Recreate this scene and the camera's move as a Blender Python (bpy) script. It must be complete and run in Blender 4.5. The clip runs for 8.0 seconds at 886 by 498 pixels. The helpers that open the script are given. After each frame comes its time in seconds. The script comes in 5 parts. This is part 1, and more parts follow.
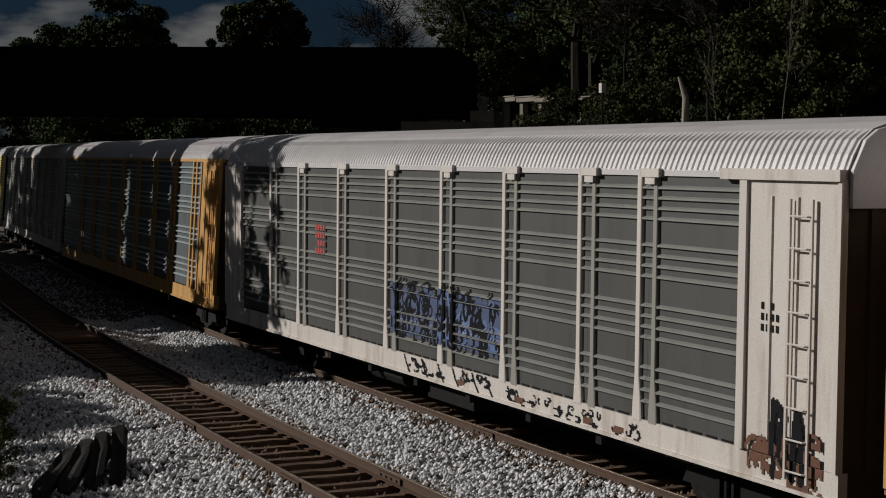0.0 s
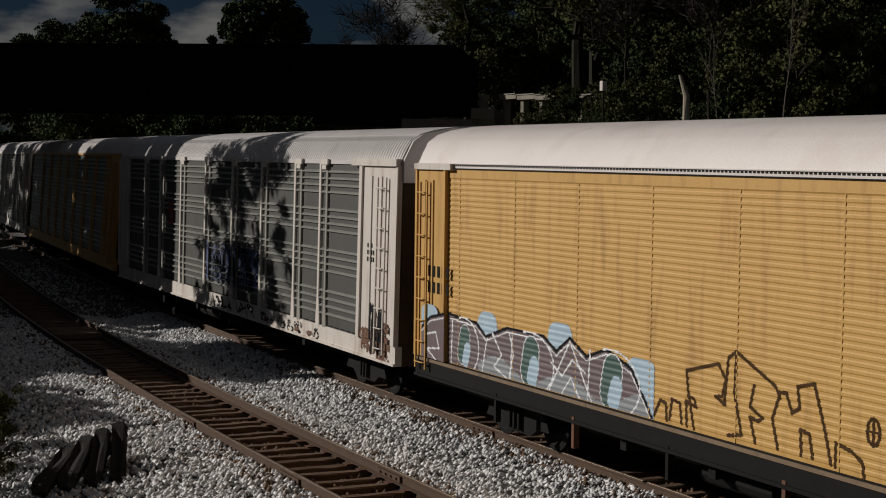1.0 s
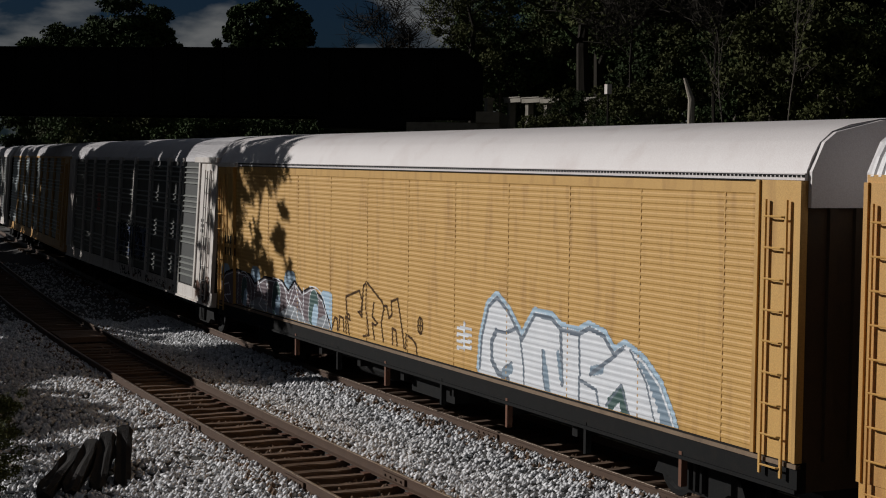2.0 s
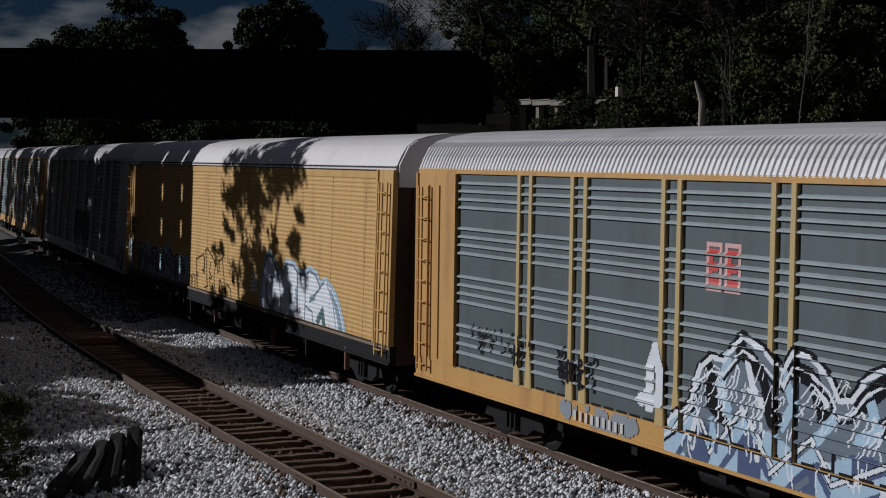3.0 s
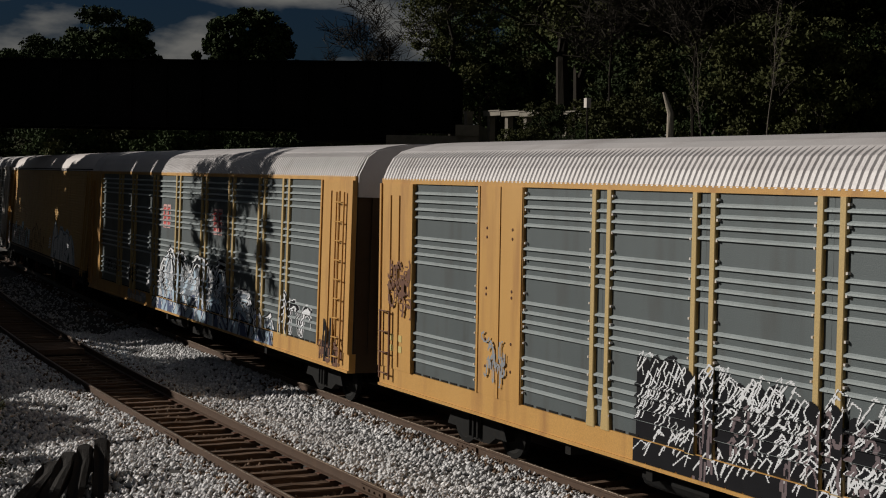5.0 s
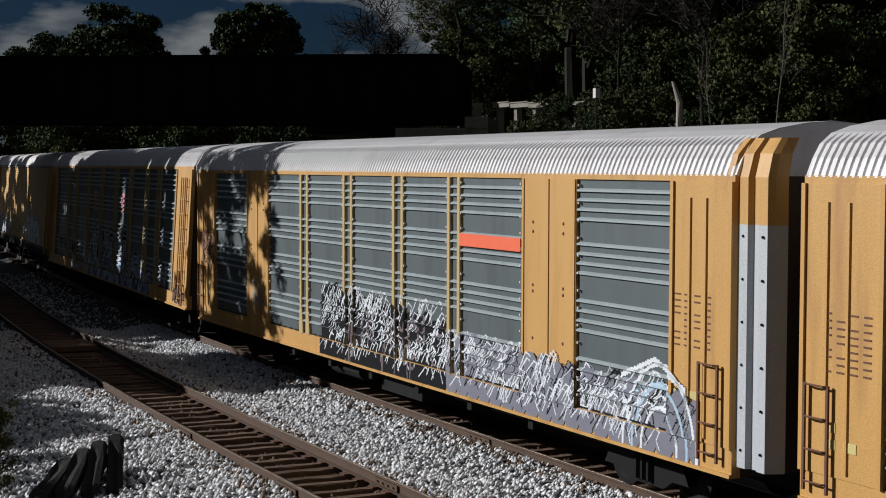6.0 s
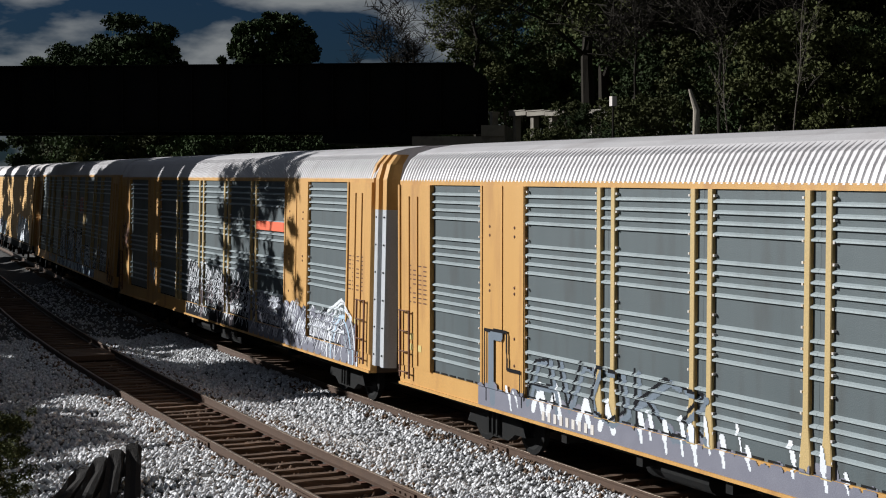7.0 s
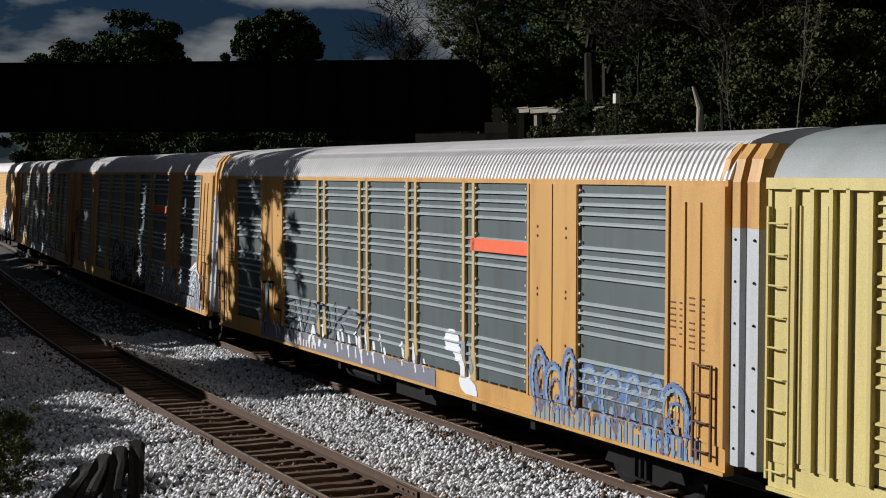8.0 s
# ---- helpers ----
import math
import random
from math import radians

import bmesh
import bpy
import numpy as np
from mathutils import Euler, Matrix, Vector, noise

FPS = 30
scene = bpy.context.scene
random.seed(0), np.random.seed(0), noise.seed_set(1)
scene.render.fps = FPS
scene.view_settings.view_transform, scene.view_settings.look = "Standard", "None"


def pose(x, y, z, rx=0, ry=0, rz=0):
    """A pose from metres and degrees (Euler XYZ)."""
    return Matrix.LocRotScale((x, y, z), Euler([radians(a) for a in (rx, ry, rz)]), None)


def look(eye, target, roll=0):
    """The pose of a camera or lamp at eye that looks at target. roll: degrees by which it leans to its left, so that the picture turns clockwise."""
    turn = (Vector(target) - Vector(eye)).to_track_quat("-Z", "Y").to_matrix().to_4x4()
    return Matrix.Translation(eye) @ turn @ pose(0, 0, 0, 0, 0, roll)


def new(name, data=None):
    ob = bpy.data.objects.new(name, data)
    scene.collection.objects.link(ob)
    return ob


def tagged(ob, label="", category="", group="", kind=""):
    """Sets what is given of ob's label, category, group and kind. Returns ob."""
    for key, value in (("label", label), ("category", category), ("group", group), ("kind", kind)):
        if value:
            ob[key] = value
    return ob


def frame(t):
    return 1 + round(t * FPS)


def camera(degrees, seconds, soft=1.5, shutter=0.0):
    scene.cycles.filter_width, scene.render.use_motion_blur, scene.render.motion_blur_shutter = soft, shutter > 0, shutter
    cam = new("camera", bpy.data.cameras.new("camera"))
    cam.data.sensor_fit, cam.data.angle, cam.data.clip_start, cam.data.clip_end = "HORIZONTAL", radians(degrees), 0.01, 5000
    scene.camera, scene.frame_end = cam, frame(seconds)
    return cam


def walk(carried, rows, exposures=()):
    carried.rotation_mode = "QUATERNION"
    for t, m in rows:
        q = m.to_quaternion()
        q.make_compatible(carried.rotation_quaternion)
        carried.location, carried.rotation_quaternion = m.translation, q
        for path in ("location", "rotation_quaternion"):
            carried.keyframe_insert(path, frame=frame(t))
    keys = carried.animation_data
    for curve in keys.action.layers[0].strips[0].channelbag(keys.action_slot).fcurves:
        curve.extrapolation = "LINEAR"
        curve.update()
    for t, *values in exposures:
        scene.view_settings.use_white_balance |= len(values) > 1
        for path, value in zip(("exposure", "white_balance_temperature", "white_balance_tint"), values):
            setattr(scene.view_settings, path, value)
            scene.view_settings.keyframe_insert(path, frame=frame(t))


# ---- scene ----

cam = camera(31.84, 8.0, soft=1.05)
EYE_Z = 4.875


def cam_row(t, tilt, roll, turn):
    return t, pose(0, 0, EYE_Z, tilt, roll, turn)


walk(cam, [
    cam_row(0.0, 86.732, -0.558, -25.928), cam_row(0.5, 86.692, -0.829, -25.820), cam_row(1.0, 86.638, -0.715, -25.905),
    cam_row(1.5, 86.677, -0.647, -25.876), cam_row(1.7, 86.715, -0.66, -25.87), cam_row(2.8, 86.836, -0.80, -25.27),
    cam_row(3.0, 86.836, -0.806, -25.346), cam_row(3.2, 86.80, -0.84, -25.62), cam_row(3.5, 86.716, -0.883, -26.005),
    cam_row(4.0, 86.829, -1.245, -25.966), cam_row(4.5, 87.230, -1.139, -26.252), cam_row(4.7, 87.33, -1.08, -26.40),
    cam_row(5.8, 86.92, -0.25, -26.27), cam_row(6.0, 86.962, -0.153, -26.124), cam_row(6.5, 87.203, -0.198, -25.611),
    cam_row(7.0, 87.273, 0.0, -25.514), cam_row(7.5, 87.292, -0.055, -25.381), cam_row(8.0, 87.167, -0.058, -25.390),
], exposures=[(0.0, -0.50, 6450, 10), (1.0, -0.52, 6700, 10), (1.6, -0.46, 6500, 10), (3.0, -0.6, 5750, 10), (3.6, -0.62, 5800, 10), (4.0, -0.75, 6350, 10), (4.5, -0.6, 6950, 10), (6.0, 0.08, 6000, 8), (7.0, 0.42, 6000, 8), (8.0, 0.22, 6100, 9)])

# ---- sun and sky ----
SUN_EL, SUN_BETA = 23.0, 40.0
sun_dir = Vector((-math.cos(radians(SUN_BETA)) * math.cos(radians(SUN_EL)), math.sin(radians(SUN_BETA)) * math.cos(radians(SUN_EL)), math.sin(radians(SUN_EL))))
sun = new("sun", bpy.data.lights.new("sun", "SUN"))
sun.data.energy, sun.data.angle, sun.data.color = 4.6, radians(0.5), (1.0, 0.955, 0.89)
sun.matrix_world = look(sun_dir * 200, (0, 0, 0))

world = bpy.data.worlds.new("sky")
scene.world = world
world.use_nodes = True
wn, wl = world.node_tree.nodes, world.node_tree.links
wn.clear()
w_out, w_bg, w_sky = wn.new("ShaderNodeOutputWorld"), wn.new("ShaderNodeBackground"), wn.new("ShaderNodeTexSky")
w_sky.sky_type, w_sky.sun_disc = "NISHITA", False
w_sky.sun_elevation, w_sky.sun_rotation = radians(SUN_EL), math.atan2(sun_dir.x, sun_dir.y)
w_co, w_map, w_noise, w_ramp, w_mix = (wn.new("ShaderNodeTexCoord"), wn.new("ShaderNodeMapping"), wn.new("ShaderNodeTexNoise"),
                                       wn.new("ShaderNodeValToRGB"), wn.new("ShaderNodeMix"))
w_map.inputs["Scale"].default_value = (9.0, 9.0, 26.0)
w_map.inputs["Location"].default_value = (2.1, 1.3, 0.7)
w_noise.inputs["Scale"].default_value, w_noise.inputs["Detail"].default_value = 1.3, 6.0
w_ramp.color_ramp.elements[0].position, w_ramp.color_ramp.elements[1].position = 0.47, 0.63
w_mix.data_type = "RGBA"
w_mix.inputs[7].default_value = (15.0, 15.0, 14.6, 1)
wl.new(w_co.outputs["Generated"], w_map.inputs["Vector"])
wl.new(w_map.outputs[0], w_noise.inputs["Vector"])
wl.new(w_noise.outputs["Fac"], w_ramp.inputs[0])
wl.new(w_ramp.outputs[0], w_mix.inputs[0])
w_tint = wn.new("ShaderNodeMix")
w_tint.data_type, w_tint.blend_type = "RGBA", "MULTIPLY"
w_tint.inputs[0].default_value, w_tint.inputs[7].default_value = 1.0, (0.22, 0.40, 0.72, 1)
wl.new(w_sky.outputs[0], w_tint.inputs[6])
wl.new(w_tint.outputs[2], w_mix.inputs[6])
wl.new(w_mix.outputs[2], w_bg.inputs[0])
w_bg.inputs[1].default_value = 0.0105
wl.new(w_bg.outputs[0], w_out.inputs[0])


# ---- materials ----
def material(name, col, col2=None, rough=0.6, metal=0.0, scale=3.0, fine=60.0, bump=0.15, dirt=0.0, dirt_col=(0.06, 0.04, 0.025),
             streak=False, rand=0.0, spec=0.5):
    m = bpy.data.materials.new(name)
    m.use_nodes = True
    n, l = m.node_tree.nodes, m.node_tree.links
    b = n["Principled BSDF"]
    b.inputs["Roughness"].default_value, b.inputs["Metallic"].default_value = rough, metal
    b.inputs["Specular IOR Level"].default_value = spec
    co = n.new("ShaderNodeTexCoord")
    mp = n.new("ShaderNodeMapping")
    mp.inputs["Scale"].default_value = (1, 1.0, 0.14) if streak else (1, 1, 1)
    l.new(co.outputs["Object"], mp.inputs["Vector"])
    big, small = n.new("ShaderNodeTexNoise"), n.new("ShaderNodeTexNoise")
    big.inputs["Scale"].default_value, big.inputs["Detail"].default_value = scale, 5
    small.inputs["Scale"].default_value, small.inputs["Detail"].default_value = fine, 3
    l.new(mp.outputs[0], big.inputs["Vector"])
    l.new(co.outputs["Object"], small.inputs["Vector"])
    mix = n.new("ShaderNodeMix")
    mix.data_type = "RGBA"
    mix.inputs[6].default_value = (*col, 1)
    mix.inputs[7].default_value = (*(col2 or [c * 0.7 for c in col]), 1)
    l.new(big.outputs["Fac"], mix.inputs[0])
    grain = n.new("ShaderNodeMix")
    grain.data_type, grain.blend_type = "RGBA", "OVERLAY"
    grain.inputs[0].default_value = 0.35
    l.new(mix.outputs[2], grain.inputs[6])
    l.new(small.outputs["Fac"], grain.inputs[7])
    last = grain
    if dirt > 0:
        dn, dr = n.new("ShaderNodeTexNoise"), n.new("ShaderNodeValToRGB")
        dn.inputs["Scale"].default_value, dn.inputs["Detail"].default_value = scale * 1.7, 8
        dr.color_ramp.elements[0].position, dr.color_ramp.elements[1].position = 0.52, 0.72
        dr.color_ramp.elements[1].color = (dirt, dirt, dirt, 1)
        l.new(mp.outputs[0], dn.inputs["Vector"])
        l.new(dn.outputs["Fac"], dr.inputs[0])
        dm = n.new("ShaderNodeMix")
        dm.data_type = "RGBA"
        dm.inputs[7].default_value = (*dirt_col, 1)
        l.new(dr.outputs[0], dm.inputs[0])
        l.new(last.outputs[2], dm.inputs[6])
        last = dm
    if rand > 0:
        oi, isl, add, hs = n.new("ShaderNodeObjectInfo"), n.new("ShaderNodeNewGeometry"), n.new("ShaderNodeMath"), n.new("ShaderNodeHueSaturation")
        add.operation = "ADD"
        l.new(oi.outputs["Random"], add.inputs[0])
        l.new(isl.outputs["Random Per Island"], add.inputs[1])
        sc = n.new("ShaderNodeMapRange")
        sc.inputs["From Max"].default_value = 2.0
        sc.inputs["To Min"].default_value, sc.inputs["To Max"].default_value = 1 - rand, 1 + rand
        l.new(add.outputs[0], sc.inputs["Value"])
        l.new(sc.outputs[0], hs.inputs["Value"])
        l.new(last.outputs[2], hs.inputs["Color"])
        l.new(hs.outputs[0], b.inputs["Base Color"])
    else:
        l.new(last.outputs[2], b.inputs["Base Color"])
    bp = n.new("ShaderNodeBump")
    bp.inputs["Strength"].default_value, bp.inputs["Distance"].default_value = bump, 0.02
    l.new(small.outputs["Fac"], bp.inputs["Height"])
    l.new(bp.outputs[0], b.inputs["Normal"])
    return m


YELLOW = material("yellow_paint", (0.56, 0.315, 0.09), (0.47, 0.24, 0.05), 0.55, scale=1.7, streak=True, dirt=0.55, dirt_col=(0.26, 0.105, 0.03))
YELLOW_B = material("louvre_yellow_paint", (0.58, 0.345, 0.10), (0.50, 0.28, 0.07), 0.6, scale=2.6, streak=True, dirt=0.75, dirt_col=(0.36, 0.19, 0.05))
PALE = material("pale_yellow_paint", (0.60, 0.50, 0.19), (0.52, 0.42, 0.15), 0.55, scale=0.9, streak=True, dirt=0.3, dirt_col=(0.2, 0.15, 0.06))
WHITE = material("weathered_white_paint", (0.66, 0.62, 0.58), (0.52, 0.47, 0.43), 0.6, scale=2.2, streak=True, dirt=0.55, dirt_col=(0.24, 0.15, 0.10))
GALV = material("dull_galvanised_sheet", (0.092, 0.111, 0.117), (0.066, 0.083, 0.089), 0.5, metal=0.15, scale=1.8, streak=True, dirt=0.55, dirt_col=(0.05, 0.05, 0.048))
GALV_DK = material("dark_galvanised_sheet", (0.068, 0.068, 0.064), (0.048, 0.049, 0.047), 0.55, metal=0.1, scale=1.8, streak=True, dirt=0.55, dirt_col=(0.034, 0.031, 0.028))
# rib colours paler than their sheets, with the sun's catch painted in
RIB = material("sun_catching_pale_rib", (0.36, 0.40, 0.41), (0.27, 0.31, 0.32), 0.5, metal=0.1, scale=1.4, streak=True, dirt=0.25, dirt_col=(0.14, 0.14, 0.14))
RIB_A = material("sun_catching_grey_rib", (0.26, 0.265, 0.245), (0.18, 0.185, 0.17), 0.5, metal=0.1, scale=1.4, streak=True, dirt=0.25, dirt_col=(0.1, 0.1, 0.09))
ROOF = material("galvanised_roof", (0.64, 0.61, 0.61), (0.50, 0.48, 0.49), 0.5, metal=0.05, scale=0.8, dirt=0.25, dirt_col=(0.25, 0.2, 0.18))
ROOF_G = material("dull_grey_roof", (0.26, 0.28, 0.28), (0.2, 0.215, 0.215), 0.6, scale=0.8, dirt=0.3, dirt_col=(0.12, 0.11, 0.1))
ROOF_W = material("white_roof_paint", (0.68, 0.64, 0.63), (0.6, 0.55, 0.54), 0.55, scale=0.8, dirt=0.25, dirt_col=(0.4, 0.3, 0.27))
DOORWHITE = material("grey_white_end_door", (0.50, 0.51, 0.53), (0.40, 0.41, 0.43), 0.5, scale=1.5, streak=True, dirt=0.25)
RUST = material("rusty_steel", (0.16, 0.065, 0.03), (0.09, 0.035, 0.02), 0.8, scale=6, dirt=0.4, dirt_col=(0.04, 0.025, 0.02))
RAIL = material("weathered_rail_steel", (0.095, 0.052, 0.030), (0.055, 0.030, 0.018), 0.6, metal=0.2, scale=5)
RAILTOP = material("worn_rail_head", (0.30, 0.24, 0.19), (0.22, 0.165, 0.125), 0.4, metal=0.6, scale=8)
TIE = material("creosoted_tie_wood", (0.17, 0.10, 0.06), (0.08, 0.048, 0.03), 0.85, scale=5, fine=40, bump=0.5, rand=0.35)
BLACK = material("black_underframe_steel", (0.010, 0.010, 0.010), (0.007, 0.007, 0.007), 0.8, scale=4, dirt=0.3, dirt_col=(0.022, 0.016, 0.012), spec=0.15)
GIRDER = material("near_black_steel", (0.009, 0.009, 0.009), (0.006, 0.006, 0.006), 0.85, scale=1.0, dirt=0.3, dirt_col=(0.014, 0.010, 0.008), spec=0.1)
STONE = material("crushed_grey_stone", (0.80, 0.79, 0.80), (0.52, 0.515, 0.525), 0.85, scale=2.0, fine=30, bump=0.4, rand=0.6)
DUST = material("dusty_brown_steel", (0.24, 0.17, 0.11), (0.14, 0.09, 0.055), 0.8, scale=3, dirt=0.4)
STONE_BR = material("rust_stained_stone", (0.20, 0.125, 0.075), (0.085, 0.052, 0.034), 0.9, scale=2.0, fine=30, bump=0.4, rand=0.6)
# old ties painted near black to hold the shadow over their heap
TIE_OLD = material("shadow_dark_old_tie_wood", (0.016, 0.012, 0.010), (0.010, 0.008, 0.007), 0.95, scale=5, fine=40, bump=0.6, rand=0.3)
POST_Y = material("faded_yellow_post_paint", (0.50, 0.36, 0.15), (0.42, 0.29, 0.11), 0.6, scale=1.2, streak=True, dirt=0.3, dirt_col=(0.2, 0.13, 0.06))
POST_G = material("grey_ghost_post_paint", (0.30, 0.29, 0.26), (0.21, 0.20, 0.18), 0.6, scale=1.6, streak=True, dirt=0.4, dirt_col=(0.12, 0.10, 0.08))
# bed colour carries the shade of the gaps between stones and ties
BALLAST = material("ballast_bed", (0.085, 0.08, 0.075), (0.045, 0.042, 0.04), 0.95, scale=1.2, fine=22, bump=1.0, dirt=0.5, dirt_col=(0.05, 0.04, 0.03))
EARTH = material("dark_earth", (0.05, 0.045, 0.03), (0.03, 0.035, 0.018), 0.95, scale=0.4, fine=8, bump=0.8)
LEAF = material("dark_green_leaves", (0.030, 0.052, 0.016), (0.042, 0.056, 0.018), 0.85, scale=0.6, rand=0.7, spec=0.15)
LEAF_O = material("olive_autumn_leaves", (0.066, 0.064, 0.022), (0.044, 0.056, 0.018), 0.85, scale=0.6, rand=0.7, spec=0.15)
# end wall colour holds the shade of the sunless car ends
END = material("shaded_end_wall_paint", (0.07, 0.04, 0.018), (0.04, 0.024, 0.012), 0.8, scale=2, dirt=0.4, dirt_col=(0.02, 0.015, 0.01))
BARK = material("grey_brown_bark", (0.15, 0.125, 0.10), (0.085, 0.07, 0.055), 0.9, scale=3, fine=25, bump=0.6)
BARK_DK = material("dark_twig_bark", (0.035, 0.03, 0.024), (0.02, 0.017, 0.014), 0.95, scale=3, fine=25, bump=0.4, spec=0.1)
BIRCH = material("pale_bare_bark", (0.38, 0.33, 0.27), (0.22, 0.19, 0.15), 0.85, scale=3, fine=25, bump=0.5)
CONCRETE = material("weathered_concrete", (0.26, 0.235, 0.2), (0.17, 0.15, 0.12), 0.9, scale=1.5, dirt=0.5, dirt_col=(0.07, 0.06, 0.045))
ORANGE = material("faded_orange_band", (0.80, 0.13, 0.04), (0.7, 0.10, 0.03), 0.6, scale=4)
SPRAY_W = material("white_spray_paint", (0.74, 0.75, 0.78), (0.60, 0.62, 0.66), 0.6, scale=4)
SPRAY_K = material("black_spray_paint", (0.010, 0.010, 0.012), (0.016, 0.016, 0.019), 0.9, scale=4, spec=0.08)
SPRAY_B = material("blue_spray_paint", (0.035, 0.06, 0.15), (0.06, 0.085, 0.18), 0.6, scale=4)
SPRAY_LB = material("pale_blue_spray_paint", (0.42, 0.54, 0.64), (0.30, 0.43, 0.56), 0.6, scale=4)
SPRAY_P = material("mauve_grey_spray_paint", (0.15, 0.105, 0.11), (0.10, 0.075, 0.09), 0.6, scale=4)
SPRAY_G = material("grey_spray_paint", (0.26, 0.28, 0.30), (0.20, 0.22, 0.25), 0.6, scale=4)
SPRAY_LV = material("lavender_grey_spray_paint", (0.19, 0.19, 0.23), (0.13, 0.13, 0.17), 0.6, scale=4)
SPRAY_BR = material("brown_spray_paint", (0.07, 0.035, 0.012), (0.05, 0.025, 0.01), 0.85, scale=4, spec=0.15)
SPRAY_BL = material("mid_blue_spray_paint", (0.07, 0.13, 0.30), (0.10, 0.16, 0.32), 0.6, scale=4)
SPRAY_SL = material("steel_blue_spray_paint", (0.22, 0.29, 0.36), (0.17, 0.24, 0.31), 0.6, scale=4)
SPRAY_DB = material("slate_blue_spray_paint", (0.10, 0.13, 0.17), (0.14, 0.17, 0.21), 0.6, scale=4)
SPRAY_GR = material("dark_green_spray_paint", (0.03, 0.08, 0.07), (0.05, 0.10, 0.09), 0.6, scale=4)
RED = material("red_stencil_paint", (0.55, 0.045, 0.04), (0.45, 0.04, 0.035), 0.6, scale=4)
PINKW = material("pink_white_stencil_paint", (0.70, 0.40, 0.38), None, 0.6, scale=4)


# ---- mesh helpers ----
class Shape:
    """Collects vertices and faces for one mesh."""

    def __init__(self):
        self.v, self.f, self.m = [], [], []

    def add(self, verts, faces, mi=0):
        k = len(self.v)
        self.v += [tuple(p) for p in verts]
        self.f += [tuple(i + k for i in q) for q in faces]
        self.m += [mi] * len(faces)
        return self

    def box(self, x0, x1, y0, y1, z0, z1, mi=0):
        p = [(x, y, z) for z in (z0, z1) for y in (y0, y1) for x in (x0, x1)]
        return self.add(p, [(0, 2, 3, 1), (4, 5, 7, 6), (0, 1, 5, 4), (2, 6, 7, 3), (0, 4, 6, 2), (1, 3, 7, 5)], mi)

    def sweep(self, section, stations, mi=0, caps=True, closed=True):
        """section: 2D points; stations: functions of a section point to 3D."""
        n = len(section)
        verts = [st(a, b) for st in stations for a, b in section]
        faces = []
        for i in range(len(stations) - 1):
            for j in range(n if closed else n - 1):
                k = (j + 1) % n
                faces.append((i * n + j, i * n + k, (i + 1) * n + k, (i + 1) * n + j))
        if caps and closed:
            faces.append(tuple(reversed(range(n))))
            faces.append(tuple((len(stations) - 1) * n + j for j in range(n)))
        return self.add(verts, faces, mi)

    def tube(self, pts, radii, sides=6, mi=0):
        pts = [Vector(p) for p in pts]
        verts, faces = [], []
        for i, p in enumerate(pts):
            d = (pts[min(i + 1, len(pts) - 1)] - pts[max(i - 1, 0)]).normalized()
            a = d.cross(Vector((0.31, 0.17, 0.93)))
            if a.length < 1e-3:
                a = d.cross(Vector((1, 0, 0)))
            a.normalize()
            b = d.cross(a)
            for s in range(sides):
                w = 2 * math.pi * s / sides
                verts.append(p + (a * math.cos(w) + b * math.sin(w)) * radii[i])
        for i in range(len(pts) - 1):
            for s in range(sides):
                k = (s + 1) % sides
                faces.append((i * sides + s, i * sides + k, (i + 1) * sides + k, (i + 1) * sides + s))
        faces.append(tuple(reversed(range(sides))))
        faces.append(tuple((len(pts) - 1) * sides + s for s in range(sides)))
        return self.add(verts, faces, mi)

    def mesh(self, name, *mats, smooth=False):
        me = bpy.data.meshes.new(name)
        me.from_pydata(self.v, [], self.f)
        for m in mats:
            me.materials.append(m)
        if len(mats) > 1:
            me.polygons.foreach_set("material_index", self.m)
        if smooth:
            me.polygons.foreach_set("use_smooth", [True] * len(me.polygons))
        bm = bmesh.new()
        bm.from_mesh(me)
        bmesh.ops.recalc_face_normals(bm, faces=bm.faces)
        bm.to_mesh(me)
        bm.free()
        return me


def part(name, data, parent=None, label="", at=None):
    ob = new(name, data)
    ob.parent = parent
    if at is not None:
        ob.matrix_basis = at
    if label:
        ob["label"] = label
    return ob


def thing(name, at=None):
    ob = new(name)
    if at is not None:
        ob.matrix_basis = at
    return ob


def clamp01(v):
    return max(0.0, min(1.0, v))


def ease(v):
    v = clamp01(v)
    return v * v * (3 - 2 * v)


# ---- plan: two tracks along y that bend gently to the right far off ----
TRAIN_X, NEAR_X, HALF_GAUGE = 13.80, 9.10, 0.755


def bend(y):
    if y < 28:
        return 0.0
    if y < 66:
        return (y - 28) ** 2 / 900
    return 1.604 + 0.0844 * (y - 66)


def heading(y):
    return 0.0 if y < 28 else math.atan((min(y, 66) - 28) / 450)


def near_bend(y):
    """The near track closes in on the other one as it bends."""
    if y < 24:
        return 0.0
    return (y - 24) ** 2 / 800 if y < 60 else 1.62 + 0.09 * (y - 60)


def near_heading(y):
    return 0.0 if y < 24 else math.atan((min(y, 60) - 24) / 400)


def bed_shift(x, y):
    """How far the ballast follows the two tracks sideways."""
    u = clamp01((x - 10.0) / 2.8)
    return near_bend(y) * (1 - u) + bend(y) * u


CANT = 4.2


def cant(y):
    """Lean of the train's track into its bend, in degrees."""
    return CANT * ease((y - 27) / 36)


def ground_z(x, y):
    z = -0.42
    z += 3.0 * ease((10 - math.hypot(x + 1, y)) / 7)
    xe = x - bend(y)
    if y > 0:
        z += 6.3 * ease((xe - 18.5) / 8.5) * ease((75 - y) / 12 + 0.5)
    z += 1.1 * ease((3.6 - xe) / 4) * ease((y - 12) / 10)
    return z


